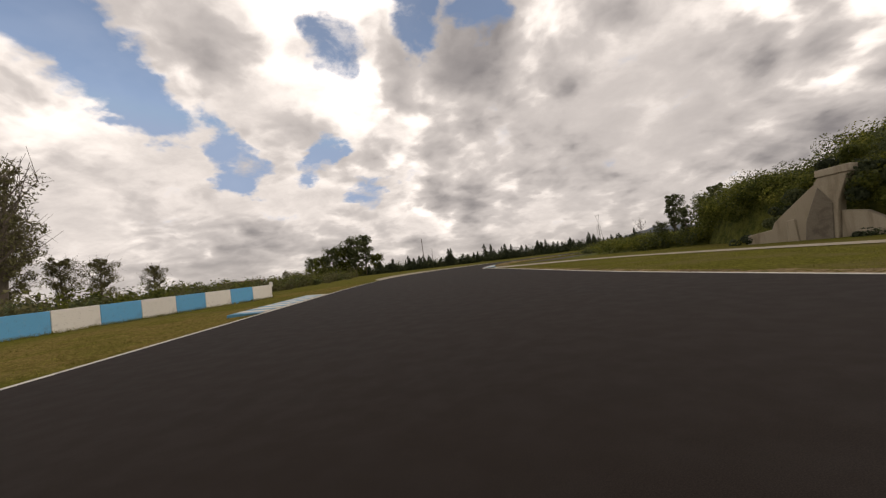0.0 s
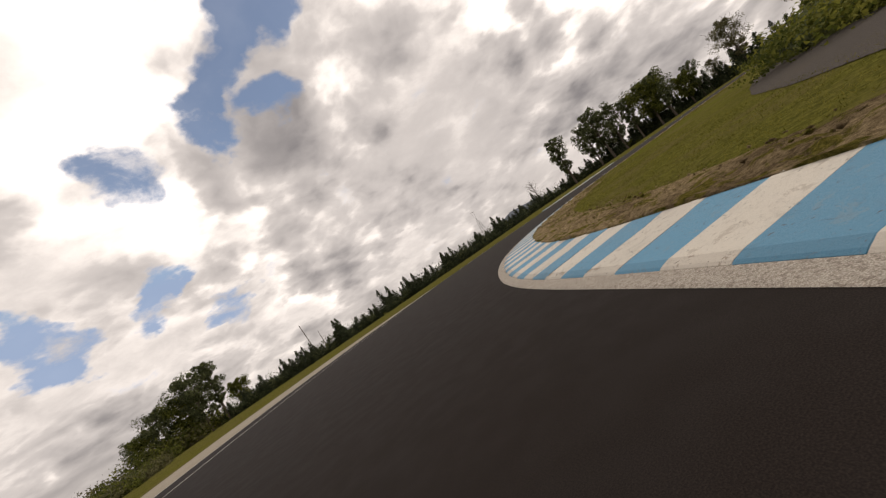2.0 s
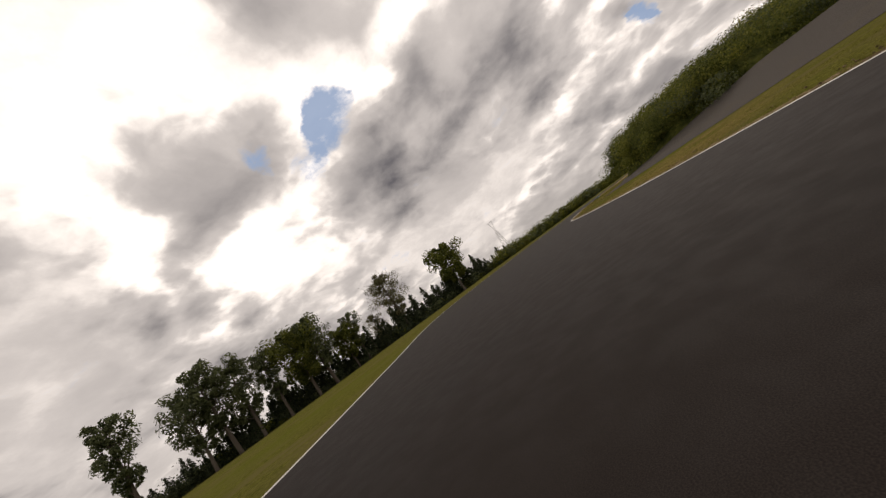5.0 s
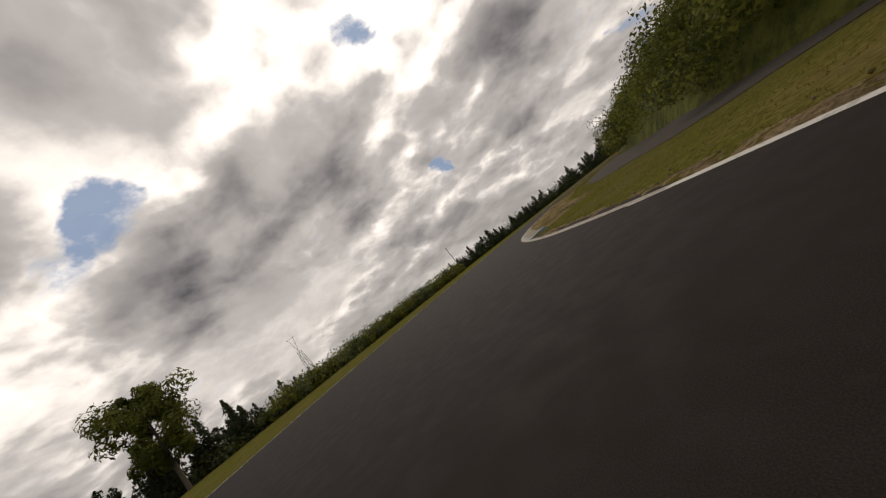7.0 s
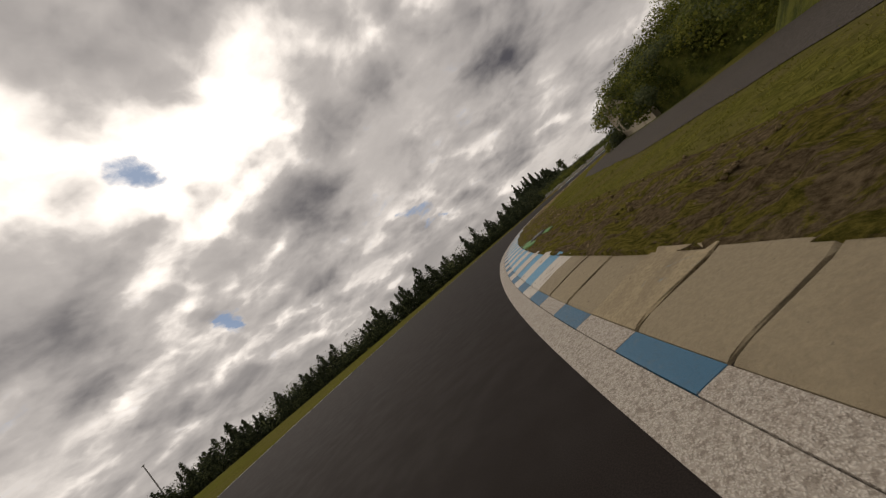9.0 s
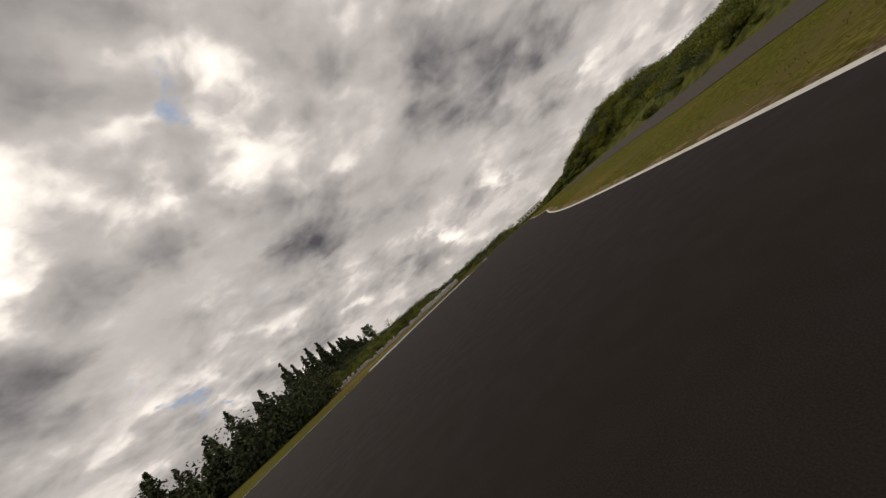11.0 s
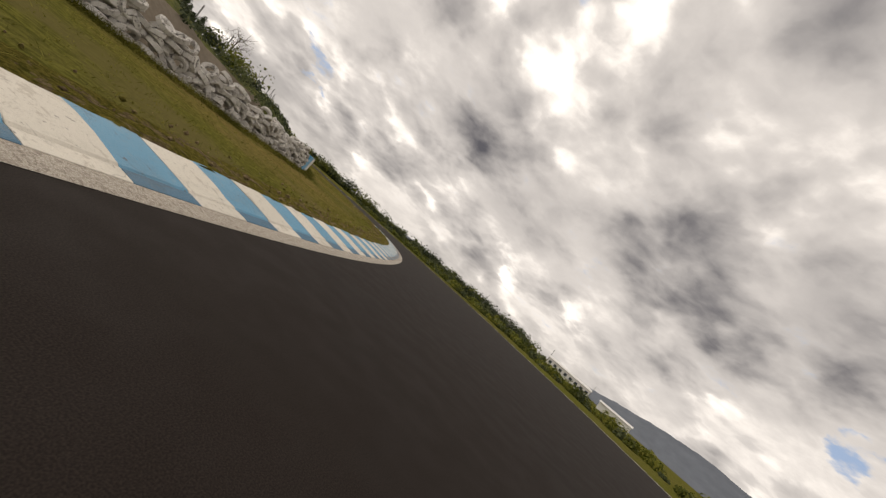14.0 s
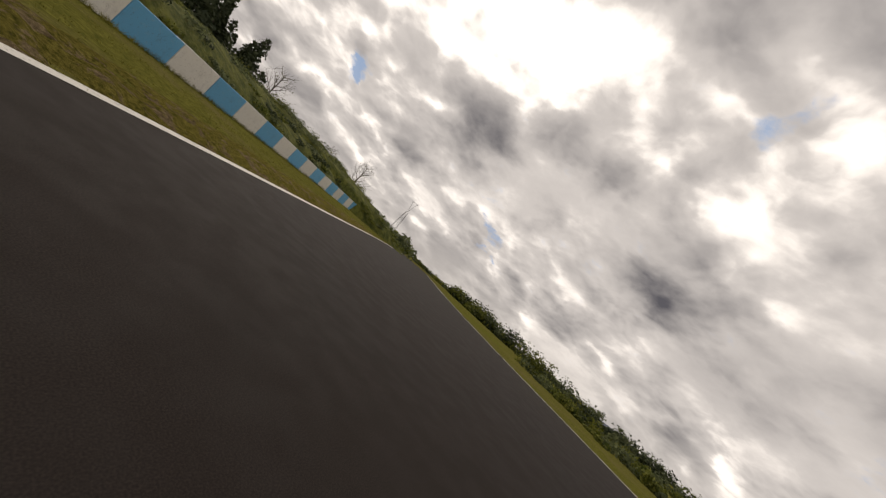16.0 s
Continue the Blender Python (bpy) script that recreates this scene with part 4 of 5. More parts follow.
# ---- earth mounds ----
def mound(centre, long_way, long_half, short_half, height, label, gen, cover=True, bushes=260, bush_h=(0.8, 1.9), per=150, soil=None, mats=None, leaf=None, crest=(1, 1), face=None, steep=0.45, bare_below=-1.0):
    """An earth bank with an oval foot, rough with noise, and the scrub that covers it."""
    c = np.array(centre, float)
    u = np.array(long_way, float) / np.linalg.norm(long_way)
    v = np.array((-u[1], u[0]))

    def rise(a, b):
        r2 = abs(a) ** 3 + abs(b) ** 3
        w = noise.noise(Vector((a * 3 + c[0], b * 3, 0.3)))
        return max(0.0, 1 - r2) ** steep * height * (1 + 0.28 * w) * np.interp(a, np.linspace(-1, 1, len(crest)), crest)

    rings, spokes = 12, 56
    verts, faces = [(*c, rise(0, 0))], []
    for i in range(1, rings + 1):
        for k in range(spokes):
            a = k * math.tau / spokes
            f = i / rings
            ca, sa = (math.copysign(abs(q) ** (2 / 3), q) for q in (math.cos(a), math.sin(a)))
            p = c + u * long_half * f * ca + v * short_half * f * sa
            verts.append((*p, rise(f * ca, f * sa) - (0.06 if i == rings else 0)))
    for k in range(spokes):
        faces.append((0, 1 + k, 1 + (k + 1) % spokes))
    for i in range(rings - 1):
        for k in range(spokes):
            a, b = 1 + i * spokes + k, 1 + i * spokes + (k + 1) % spokes
            faces.append((a, a + spokes, b + spokes, b))
    ob = mesh_object("mound", verts, faces, soil or UNDER, None, label, True)
    tagged(ob, category="earth bank", kind="structure")
    if cover:
        a = gen.uniform(0, math.tau, bushes)
        f = gen.uniform(0, 1.0, bushes) ** np.where(gen.random(bushes) < 0.5, 0.5, 0.16)
        ca, cb = (f * np.sign(q) * np.abs(q) ** (2 / 3) for q in (np.cos(a), np.sin(a)))
        spots = [(*(c + u * long_half * x + v * short_half * y), rise(x, y) - 0.15) for x, y in zip(ca, cb)]
        spots = [q for q in spots if q[2] > bare_below]
        bushes = len(spots)
        if face:
            spots = [q for q in spots if (q[0] - c[0]) * face[0] + (q[1] - c[1]) * face[1] > -0.3 * short_half]
            bushes = len(spots)
        h = gen.uniform(*bush_h, bushes)
        if len(crest) > 2:
            h *= np.array([min(1.0, 0.3 + 1.2 * max(0.0, q[2]) / height) for q in spots])
        shrub_cover("shrubs", "dense green scrub and ivy covering an earth bank", spots, h * gen.uniform(0.9, 1.4, bushes) + 0.5, h, per, leaf or (0.078 if bush_h[1] > 1 else 0.07), mats or [LEAF, LEAF, LEAF_FRESH, LEAF_DARK], gen)
    return ob


gen = np.random.default_rng(11)
mound((37.5, 44.5), (0.1, 1), 13, 18, 0.8, "low rough ground inside the first bend, thick with scrub", gen, True, 420, (0.6, 1.5), 300, None, [LEAF_FRESH, LEAF, LEAF_FRESH, LEAF_DARK])
mound((36.5, 19.5), (0.05, 1), 19, 14.5, 5.0, "earth bank over an aircraft shelter, thick with scrub", gen, True, 600, (0.8, 1.9), 420, steep=0.34, face=(-1, 0.15))
mound((102, 40), (0.73, -0.68), 33, 24, 4.7, "long earth bank inside the bend, covered in scrub", gen, True, 1250, (0.9, 2.1), 600, face=(0.5, 0.87), steep=0.36)
mound((126.5, 13.5), (0.7, -0.7), 12, 12, 4.6, "end of the earth bank round a small shelter", gen, True, 230, (0.9, 2.0), 400, steep=0.34)
mound((134.3, 15.8), (0.455, -0.89), 7, 5.4, 3.2, "end of the bank behind the retaining wall", gen, True, 90, (0.6, 1.5), 480, steep=0.25)
mound((107, -36), (-0.1, -0.995), 50, 20, 2.5, "long earth bank beside the service road, covered in scrub", gen, True, 1200, (0.5, 1.7), 560, crest=(0.6, 0.8, 1, 0.9, 1, 0.95, 1, 0.9, 1, 1, 0.9, 0.6, 0.3, 0.12, 0.05, 0.03, 0.03, 0.03, 0.03, 0.03, 0.03), face=(1, 0), steep=0.75, bare_below=0.2)
mound((87, -83), (0.64, -0.77), 34, 16, 6.3, "tall wooded earth bank far behind the service road", gen, True, 760, (0.9, 2.7), 700, mats=[LEAF, LEAF_FRESH, LEAF_DARK, LEAF, LEAF_FRESH, LEAF_FRESH], leaf=0.125, crest=(0.55, 0.62, 0.70, 1.05, 0.80, 0.34, 0.05), face=(0.8, 0.6), steep=0.6)


# ---- shelter ----
def shelter(place, turn, label):
    """The concrete end wall of a buried shelter: a raking wing, an upright pier and a recessed front."""
    base = tagged(new("aircraft_shelter"), label, "bunker")
    base.matrix_basis = Matrix.Translation(place) @ Matrix.Rotation(turn, 4, "Z")

    def slab(name, outline, y0, y1, mat=CONCRETE):
        bm = bmesh.new()
        front = [bm.verts.new((x, y0, z)) for x, z in outline]
        rear = [bm.verts.new((x, y1, z)) for x, z in outline]
        bm.faces.new(front)
        bm.faces.new(rear[::-1])
        for i in range(len(outline)):
            j = (i + 1) % len(outline)
            bm.faces.new((front[j], front[i], rear[i], rear[j]))
        bmesh.ops.recalc_face_normals(bm, faces=bm.faces)
        bmesh.ops.bevel(bm, geom=list(bm.edges), offset=0.03, segments=1, affect="EDGES")
        return part(name, bm, mat, base)

    slab("wing_wall", [(-5.9, -0.2), (-5.8, 0.5), (-4.5, 0.72), (-4.35, 1.1), (-3.3, 2.0), (-2.29, 2.85), (-2.29, -0.2)], 0.0, 0.45)
    slab("pier", [(-2.27, -0.2), (-2.27, 2.86), (-2.1, 3.1), (-0.9, 3.15), (-1.4, 1.8), (-1.62, -0.2)], -0.12, 0.6)
    slab("pier_cap", [(-2.16, 3.11), (-2.13, 3.46), (-0.78, 3.54), (-0.84, 3.16)], -0.2, 0.66)
    slab("front_wall", [(-1.6, -0.2), (-1.45, 1.33), (-0.55, 1.18), (0.1, 0.7), (3.6, 0.45), (3.6, -0.2)], 0.1, 0.5)
    slab("plinth", [(-0.9, -0.2), (-0.85, 0.28), (3.6, 0.22), (3.6, -0.2)], -0.3, 0.09)
    # added dark sheet before wing and pier, coloured as the recess's shade
    slab("recess_panel", [(-2.95, -0.2), (-2.8, 0.9), (-2.5, 1.7), (-2.12, 2.62), (-1.6, 1.75), (-1.76, -0.2)], -0.2, -0.122, CONCRETE_SHADED)
    slab("buttress", [(-3.75, -0.2), (-3.7, 1.12), (-3.3, 1.16), (-3.24, -0.2)], -0.14, -0.003)
    return base


shelter((20.9, 17.1, 0), radians(-72), "weathered concrete end wall of a buried aircraft shelter")
# along the wall, behind it, and up
ivy = [(-1.0, 0.5, 2.5), (-0.5, 0.4, 2.2), (-0.9, 0.4, 1.7), (-0.2, 0.5, 1.6), (0.4, 0.5, 1.4), (-0.6, 0.9, 2.9), (0.3, 0.9, 2.4), (1.2, 0.6, 1.2), (2.2, 0.6, 0.9), (3.2, 0.6, 0.8), (-2.6, 0.7, 2.6), (-3.3, 0.7, 2.0), (-4.0, 0.7, 1.3),
       (-2.2, 1.2, 3.4), (-1.4, 1.2, 3.7), (-4.9, 0.6, 0.6), (-6.2, 0.4, -0.1), (-0.3, -0.5, -0.3), (1.4, -0.5, -0.3), (0.9, 0.4, 0.5)]
ivy = [(20.9 + 0.309 * u + 0.951 * v, 17.1 - 0.951 * u + 0.309 * v, z) for u, v, z in ivy]
shrub_cover("shrubs", "dark ivy and bushes hanging over the shelter wall", ivy, [0.85] * 20, [0.9] * 16 + [0.7, 0.6, 0.5, 0.6], 620, 0.075, [LEAF_DARK, LEAF, LEAF_CONIFER], gen)


def end_wall(place, turn, label):
    """A plain raking retaining wall at the open end of a bank, cast in three lifts."""
    base = tagged(new("retaining_wall"), label, "bunker wall")
    base.matrix_basis = Matrix.Translation(place) @ Matrix.Rotation(turn, 4, "Z")

    def top(x):
        return np.interp(x, (-2.7, -1.2, 2.4), (3.1, 3.2, 0.7))

    for x0, x1 in ((-2.7, -1.0), (-0.985, 0.7), (0.715, 2.4)):
        bm = bmesh.new()
        loop = [(x0, -0.2), (x0, top(x0)), (x1, top(x1)), (x1, -0.2)]
        front, rear = ([bm.verts.new((x, y, z)) for x, z in loop] for y in (0.0, 0.4))
        bm.faces.new(front)
        bm.faces.new(rear[::-1])
        for i in range(4):
            j = (i + 1) % 4
            bm.faces.new((front[j], front[i], rear[i], rear[j]))
        bmesh.ops.recalc_face_normals(bm, faces=bm.faces)
        bmesh.ops.bevel(bm, geom=list(bm.edges), offset=0.02, segments=1, affect="EDGES")
        part("wall_panel", bm, CONCRETE, base)
    return base


end_wall((139.45, 18.2, 0), radians(117), "weathered beige concrete retaining wall at the end of a scrub bank")
around = [(141.2, 15.2, 0.0), (141.0, 16.0, 0.0), (140.6, 13.8, 0.0), (140.2, 12.4, 0.0), (139.4, 21.3, 0.3), (139.0, 22.2, 0.3), (138.0, 22.8, 0.3), (138.4, 17.2, 2.2), (139.2, 15.6, 2.4), (137.4, 19.2, 1.6), (137.2, 16.5, 2.6), (138.6, 14.2, 2.2), (136.6, 21.0, 1.0)]
shrub_cover("shrubs", "dark bushes crowding round the retaining wall", around, [1.3] * 13, [1.2, 1.5, 1.8, 1.6, 2.2, 2.4, 2.2, 1.5, 1.6, 1.3, 1.6, 1.4, 1.2], 700, 0.10, [LEAF_DARK, LEAF, LEAF_DARK], gen)

# ---- trees ----
CON = "dark green ragged conifer in a row beyond the track"
kinds = [conifer(gen, h, r, 1500, CON) for h, r in ((5.4, 1.7), (4.6, 1.5), (6.2, 1.8), (5.0, 1.9), (4.0, 1.6))]
for i, k in enumerate(kinds):
    k.location = (186 + 2.2 * i, 98 - 2.6 * i, -0.05)

spires = [conifer(gen, h, r, 1900, "tall dark spire-shaped conifer on the bank", True) for h, r in ((6.8, 3.0), (5.8, 2.8), (7.4, 3.1))]
for i, k in enumerate(spires):
    k.location = (179.5 + 0.8 * i, -66 + 1.6 * i, -0.05)


def row_of(kinds_, points, gap, jitter, scale, group, skip=0.0):
    curve = smooth(points, gap)
    for p in curve:
        if gen.random() < skip:
            continue
        src = kinds_[gen.integers(0, len(kinds_))]
        s = gen.uniform(*scale)
        j = gen.uniform(-jitter, jitter, 2)
        ob = copy_thing(src, Matrix.Translation((p[0] + j[0], p[1] + j[1], -0.05)) @ Matrix.Rotation(gen.uniform(0, 6.28), 4, "Z") @ Matrix.Diagonal((s * gen.uniform(0.85, 1.2), s * gen.uniform(0.85, 1.2), s, 1)))
        tagged(ob, group=group)


row_of(kinds, [(-34, 188), (-4, 172), (30, 158), (62, 160), (95, 168), (118, 160)], 1.5, 1.4, (0.7, 1.2), "conifers beyond the first bend", 0.06)
row_of(kinds, [(120, 158), (136, 140), (150, 124), (166, 112), (184, 100)], 1.6, 1.6, (1.0, 1.7), "conifers beyond the long bend")
row_of(kinds, [(236, 34), (222, 16), (206, 0), (192, -15), (179, -31), (174, -44), (172, -57)], 1.45, 1.1, (0.75, 1.2), "conifers beyond the last right-hand bend", 0.05)
row_of(spires, [(178, -70), (176.5, -78), (175, -86), (173.5, -94), (174, -103), (177.5, -114)], 0.9, 1.3, (0.85, 1.5), "conifers on the bank")
row_of(kinds, [(192, -127), (194, -137), (196, -149)], 1.5, 1.2, (1.2, 1.6), "conifers behind the barrier")

TREE = "leafy spring tree with a rounded dark green crown"
leafy = [deciduous(gen, 13, 3.4, 5200, LEAF_DARK, 0.26, label=TREE), deciduous(gen, 11, 3.6, 8000, LEAF, 0.25, label=TREE),
         deciduous(gen, 14, 2.5, 4600, LEAF_DARK, 0.25, label="slender leafy poplar with gaps in its crown", slim=True)]
bare = [deciduous(gen, 13, 3.0, 7500, LEAF_BUD, 0.16, 1.0, label="half-bare tree just coming into leaf"), deciduous(gen, 14.5, 2.6, 2400, LEAF_BUD, 0.15, 1.0, label="tall half-bare poplar just coming into leaf", slim=True)]
dead = deciduous(gen, 8, 2.0, 20, LEAF_BUD, 0.1, 1.0, label="bare leafless tree with thin twigs")
for i, k in enumerate(leafy + bare + [dead]):
    k.location = ((-61, 197, 0), (-28, 197, 0), (142, 131, 0), (-44, 41, 0), (-45, 34, 0), (200, -173, 0))[i]


def stand(src, x, y, scale=1.0, turn=0.0, tall=1.0, group=""):
    ob = copy_thing(src, Matrix.Translation((x, y, -0.05)) @ Matrix.Rotation(turn, 4, "Z") @ Matrix.Diagonal((scale, scale, scale * tall, 1)))
    if group:
        tagged(ob, group=group)
    return ob


for x, y, k, s in ((-46, 182, 0, 1.0), (-41, 184, 1, 1.15), (-35.5, 181, 0, 1.25), (-31.5, 184, 2, 1.2), (-52, 186, 1, 0.9)):
    stand(leafy[k], x, y, s * 1.25, x * 1.3, group="trees in the far cluster")
for x, y, k, s in ((104, 160, 2, 1.08), (114, 155, 0, 1.02), (118, 152.5, 2, 1.15), (122, 149.5, 0, 1.1), (126, 145, 2, 0.9), (130.5, 140, 1, 1.22), (134, 137, 0, 1.08), (139, 133, 1, 0.8)):
    stand(leafy[k], x, y, s * 1.35, x * 1.7, group="poplars beyond the first bend")
stand(dead, 97, 174, 1.5, 1.0)
stand(bare[0], 152, 121.5, 1.5, 0.6)
stand(leafy[1], 166, 106, 1.55, 2.0)
stand(bare[0], 146, 127, 0.8, 4.0)
for x, y, k, s in ((-39, 36, 1, 1.15), (-42, 38, 1, 1.02), (-37, 33.5, 1, 1.1), (-41, 44, 0, 0.58), (-39, 46.5, 0, 0.56), (-36, 51, 0, 0.46), (-62, 165, 0, 0.5)):
    stand(bare[k], x, y, s, x * 2.1, group="half-bare trees behind the scrub")
for x, y, k, s in ((25.3, 37.0, 2, 0.30), (27.2, 35.9, 1, 0.36), (28.2, 35.2, 2, 0.32), (29.2, 34.4, 1, 0.38), (28.4, 31.2, 0, 0.30), (23.0, 37.6, 0, 0.22)):
    stand(leafy[k], x, y, s, x * 2.7, group="small trees on the bank before the shelter")
stand(leafy[2], 169.2, -106.2, 0.62, 0.5)
stand(dead, 165.6, -119.5, 0.82, 0.2)
stand(dead, 196, -152, 0.95, 0.9)
stand(dead, 190.4, -159.5, 0.6, 2.9)


# ---- banks and hedges ----
def hedge(name, label, points, width, height, count, per, leaf, mats):
    curve = smooth(points, 0.5)
    i = gen.integers(0, len(curve), count)
    d = gen.normal(size=count) * width * 0.4
    s = sideways(curve)
    spots = np.c_[curve[i] + s[i] * d[:, None], np.full(count, -0.1)]
    h = height * gen.uniform(0.3, 1.25, count)
    return shrub_cover(name, label, spots, h * gen.uniform(0.7, 1.1, count) + 0.3, h, per, leaf, mats, gen)


hedge("scrub", "low tangled green and brown scrub behind the barrier wall", [(-40, -15), (-34, 10), (-28, 32), (-27, 60), (-29, 95), (-33, 140)], 7, 2.3, 600, 300, 0.13, [LEAF, LEAF_BUD, LEAF_DARK, LEAF, LEAF_BUD])
hedge("hedge", "broad olive bush at the foot of the far trees", [(-66, 182), (-50, 180), (-36, 183)], 6, 6.5, 70, 260, 0.32, [LEAF, LEAF_BUD, LEAF])
hedge("hedge", "low green hedge of mixed bushes along the outer grass", [(180, 96), (194, 76), (206, 55), (216, 36)], 5, 4.0, 260, 190, 0.26, [LEAF, LEAF_FRESH, LEAF_DARK])
hedge("hedge", "dark undergrowth below the trees", [(118, 163), (138, 142), (158, 120), (186, 98)], 5, 3.0, 200, 130, 0.26, [LEAF_DARK, LEAF_DARK, LEAF])
hedge("hedge", "dark undergrowth below the conifers", [(-34, 188), (-4, 172), (30, 158), (62, 160), (95, 168), (118, 160)], 3, 4.4, 400, 130, 0.2, [LEAF_CONIFER, LEAF_CONIFER, LEAF_DARK])
hedge("hedge", "dark undergrowth below the conifers", [(236, 34), (222, 16), (206, 0), (192, -15), (179, -31), (174, -44), (172, -57)], 2.5, 4.6, 400, 150, 0.16, [LEAF_CONIFER, LEAF_CONIFER, LEAF_DARK])
hedge("hedge", "dark undergrowth below the spire-shaped conifers", [(182, -70), (178.5, -80), (176, -92), (175.5, -106), (177, -114)], 3, 5.6, 210, 190, 0.18, [LEAF_CONIFER, LEAF_DARK])
hedge("hedge", "low far bushes", [(60, -240), (110, -235), (150, -262), (215, -290), (260, -250)], 10, 2.0, 300, 110, 0.35, [LEAF, LEAF_FRESH, LEAF_DARK])
hedge("hedge", "dark far belt of trees beyond the track", [(78, -268), (110, -262), (140, -266), (165, -256), (190, -250), (220, -262)], 9, 5.0, 230, 150, 0.4, [LEAF_DARK, LEAF_CONIFER, LEAF])
hedge("hedge", "low bushes beside the outer grass strip", [(112, -92), (113, -108), (118, -124), (128, -142), (142, -158), (160, -176)], 5, 0.95, 330, 110, 0.14, [LEAF, LEAF_FRESH, LEAF, LEAF_DARK])
hedge("hedge", "far line of trees and bushes", [(200, -172), (225, -210), (275, -240), (330, -230)], 12, 3.2, 240, 110, 0.45, [LEAF, LEAF_DARK, LEAF_DARK])
hedge("hedge", "far line of trees and bushes", [(-140, 330), (-40, 300), (60, 320), (180, 330), (300, 290)], 14, 5.0, 300, 90, 0.6, [LEAF_DARK, LEAF_DARK, LEAF])
def long_bank(points, half, height, label):
    """A long grassy and scrubby bank with a rounded, uneven top."""
    curve = smooth(points, 1.0)
    cols = np.linspace(-1, 1, 13)
    verts = []

    def low(y):
        return np.interp(-y, (0, 74, 84, 96), (1.6, 1.6, 1.25, 1.0))

    for c in cols:
        for i, p in enumerate(shifted(curve, c * half)):
            end = min(1.0, i / 8, (len(curve) - 1 - i) / 8)
            w = noise.noise(Vector((p[0] * 0.25, p[1] * 0.25, 1.5))) + 0.4 * noise.noise(Vector((p[0] * 0.9, p[1] * 0.9, 3.5)))
            verts.append((p[0], p[1], max(0.0, (1 - c * c)) ** 0.8 * height * low(p[1]) * end * (1 + 0.22 * w) - 0.05))
    n = len(curve)
    faces = [(k * n + i, k * n + i + 1, (k + 1) * n + i + 1, (k + 1) * n + i) for k in range(12) for i in range(n - 1)]
    # the foot is bare earth and rubble where the tyres stand before it
    bare = [1 if k < 3 and -101 < curve[i][1] < -88 else 0 for k in range(12) for i in range(n - 1)]
    ob = mesh_object("bank", verts, faces, [UNDER, RUBBLE], None, label, True, bare)
    if ob.data.polygons[6 * n].normal.z < 0:
        ob.data.flip_normals()
    tagged(ob, category="earth bank", kind="structure")
    m = 620
    i = gen.integers(0, n, m)
    c = gen.uniform(-0.95, 0.95, m)
    at = curve[i] + sideways(curve)[i] * (c * half)[:, None]
    end = np.minimum(1.0, np.minimum(i / 8, (n - 1 - i) / 8))
    grown = (c > -0.5) | (at[:, 1] < -101) | (at[:, 1] > -88)
    z = (1 - c * c) ** 0.8 * height * end * low(at[:, 1]) - 0.2
    h = gen.uniform(0.3, 0.8, m) * np.where(at[:, 1] > -104, 1.4, 0.6)
    shrub_cover("shrubs", "low olive scrub and weeds on a bank", np.c_[at, z][grown], (h * 1.3 + 0.4)[grown], h[grown], 170, 0.08, [LEAF, LEAF_DARK, LEAF_CONIFER, LEAF_DARK], gen)


long_bank([(182, -74), (170, -77.5), (160, -81), (154, -85), (151, -90), (150, -96), (150.6, -103), (153.5, -110.5), (158.5, -119), (164, -128), (173, -140.5), (179.7, -150.5), (188, -163)], 3.4, 1.9, "long scrubby bank close behind the tyre and barrier walls")
mound((177, -106), (0.02, -1), 31, 10, 2.7, "low grassy bank behind the tyre wall", gen, True, 260, (0.4, 1.1), 150, UNDER, [LEAF, LEAF, LEAF_FRESH, LEAF_DARK])
mound((193, -143), (-0.18, -0.98), 33, 11, 3.4, "grassy bank behind the barrier wall", gen, True, 300, (0.3, 0.9), 160, UNDER, [LEAF, LEAF_DARK, LEAF, LEAF_DARK], crest=(0.4, 0.8, 1, 1, 0.95, 0.8, 0.45))


# ---- distance ----
def ridge(az0, az1, far, tops, label):
    """A far range of hills, as a solid ridge."""
    n = 80
    verts, faces = [], []
    for i in range(n + 1):
        f = i / n
        a = radians(az0 + (az1 - az0) * f)
        h = np.interp(f, np.linspace(0, 1, len(tops)), tops) * (1 + 0.10 * noise.noise(Vector((f * 14, far, 0))) + 0.05 * noise.noise(Vector((f * 60, far, 3))))
        for r, z in ((far - 260, -1.0), (far - 110, h * 0.55), (far, h), (far + 200, -1.0)):
            verts.append((100 - math.sin(a) * r, -math.cos(a + math.pi) * r, z))
    for i in range(n):
        for k in range(3):
            a = i * 4 + k
            faces.append((a, a + 1, a + 5, a + 4))
    ob = mesh_object("hills", verts, faces, HILL, None, label, True)
    tagged(ob, category="hills", kind="backdrop")
    tagged(ob, kind="structure")


ridge(112, 158, 2200, [80, 112, 100, 122, 115, 132, 112, 70, 18], "blue-grey wooded hills on the horizon")
ridge(-36, -22, 2300, [10, 55, 70, 40, 8], "pale hills on the horizon")
ridge(165, 200, 2300, [10, 26, 34, 22, 10], "faint low hills on the horizon")


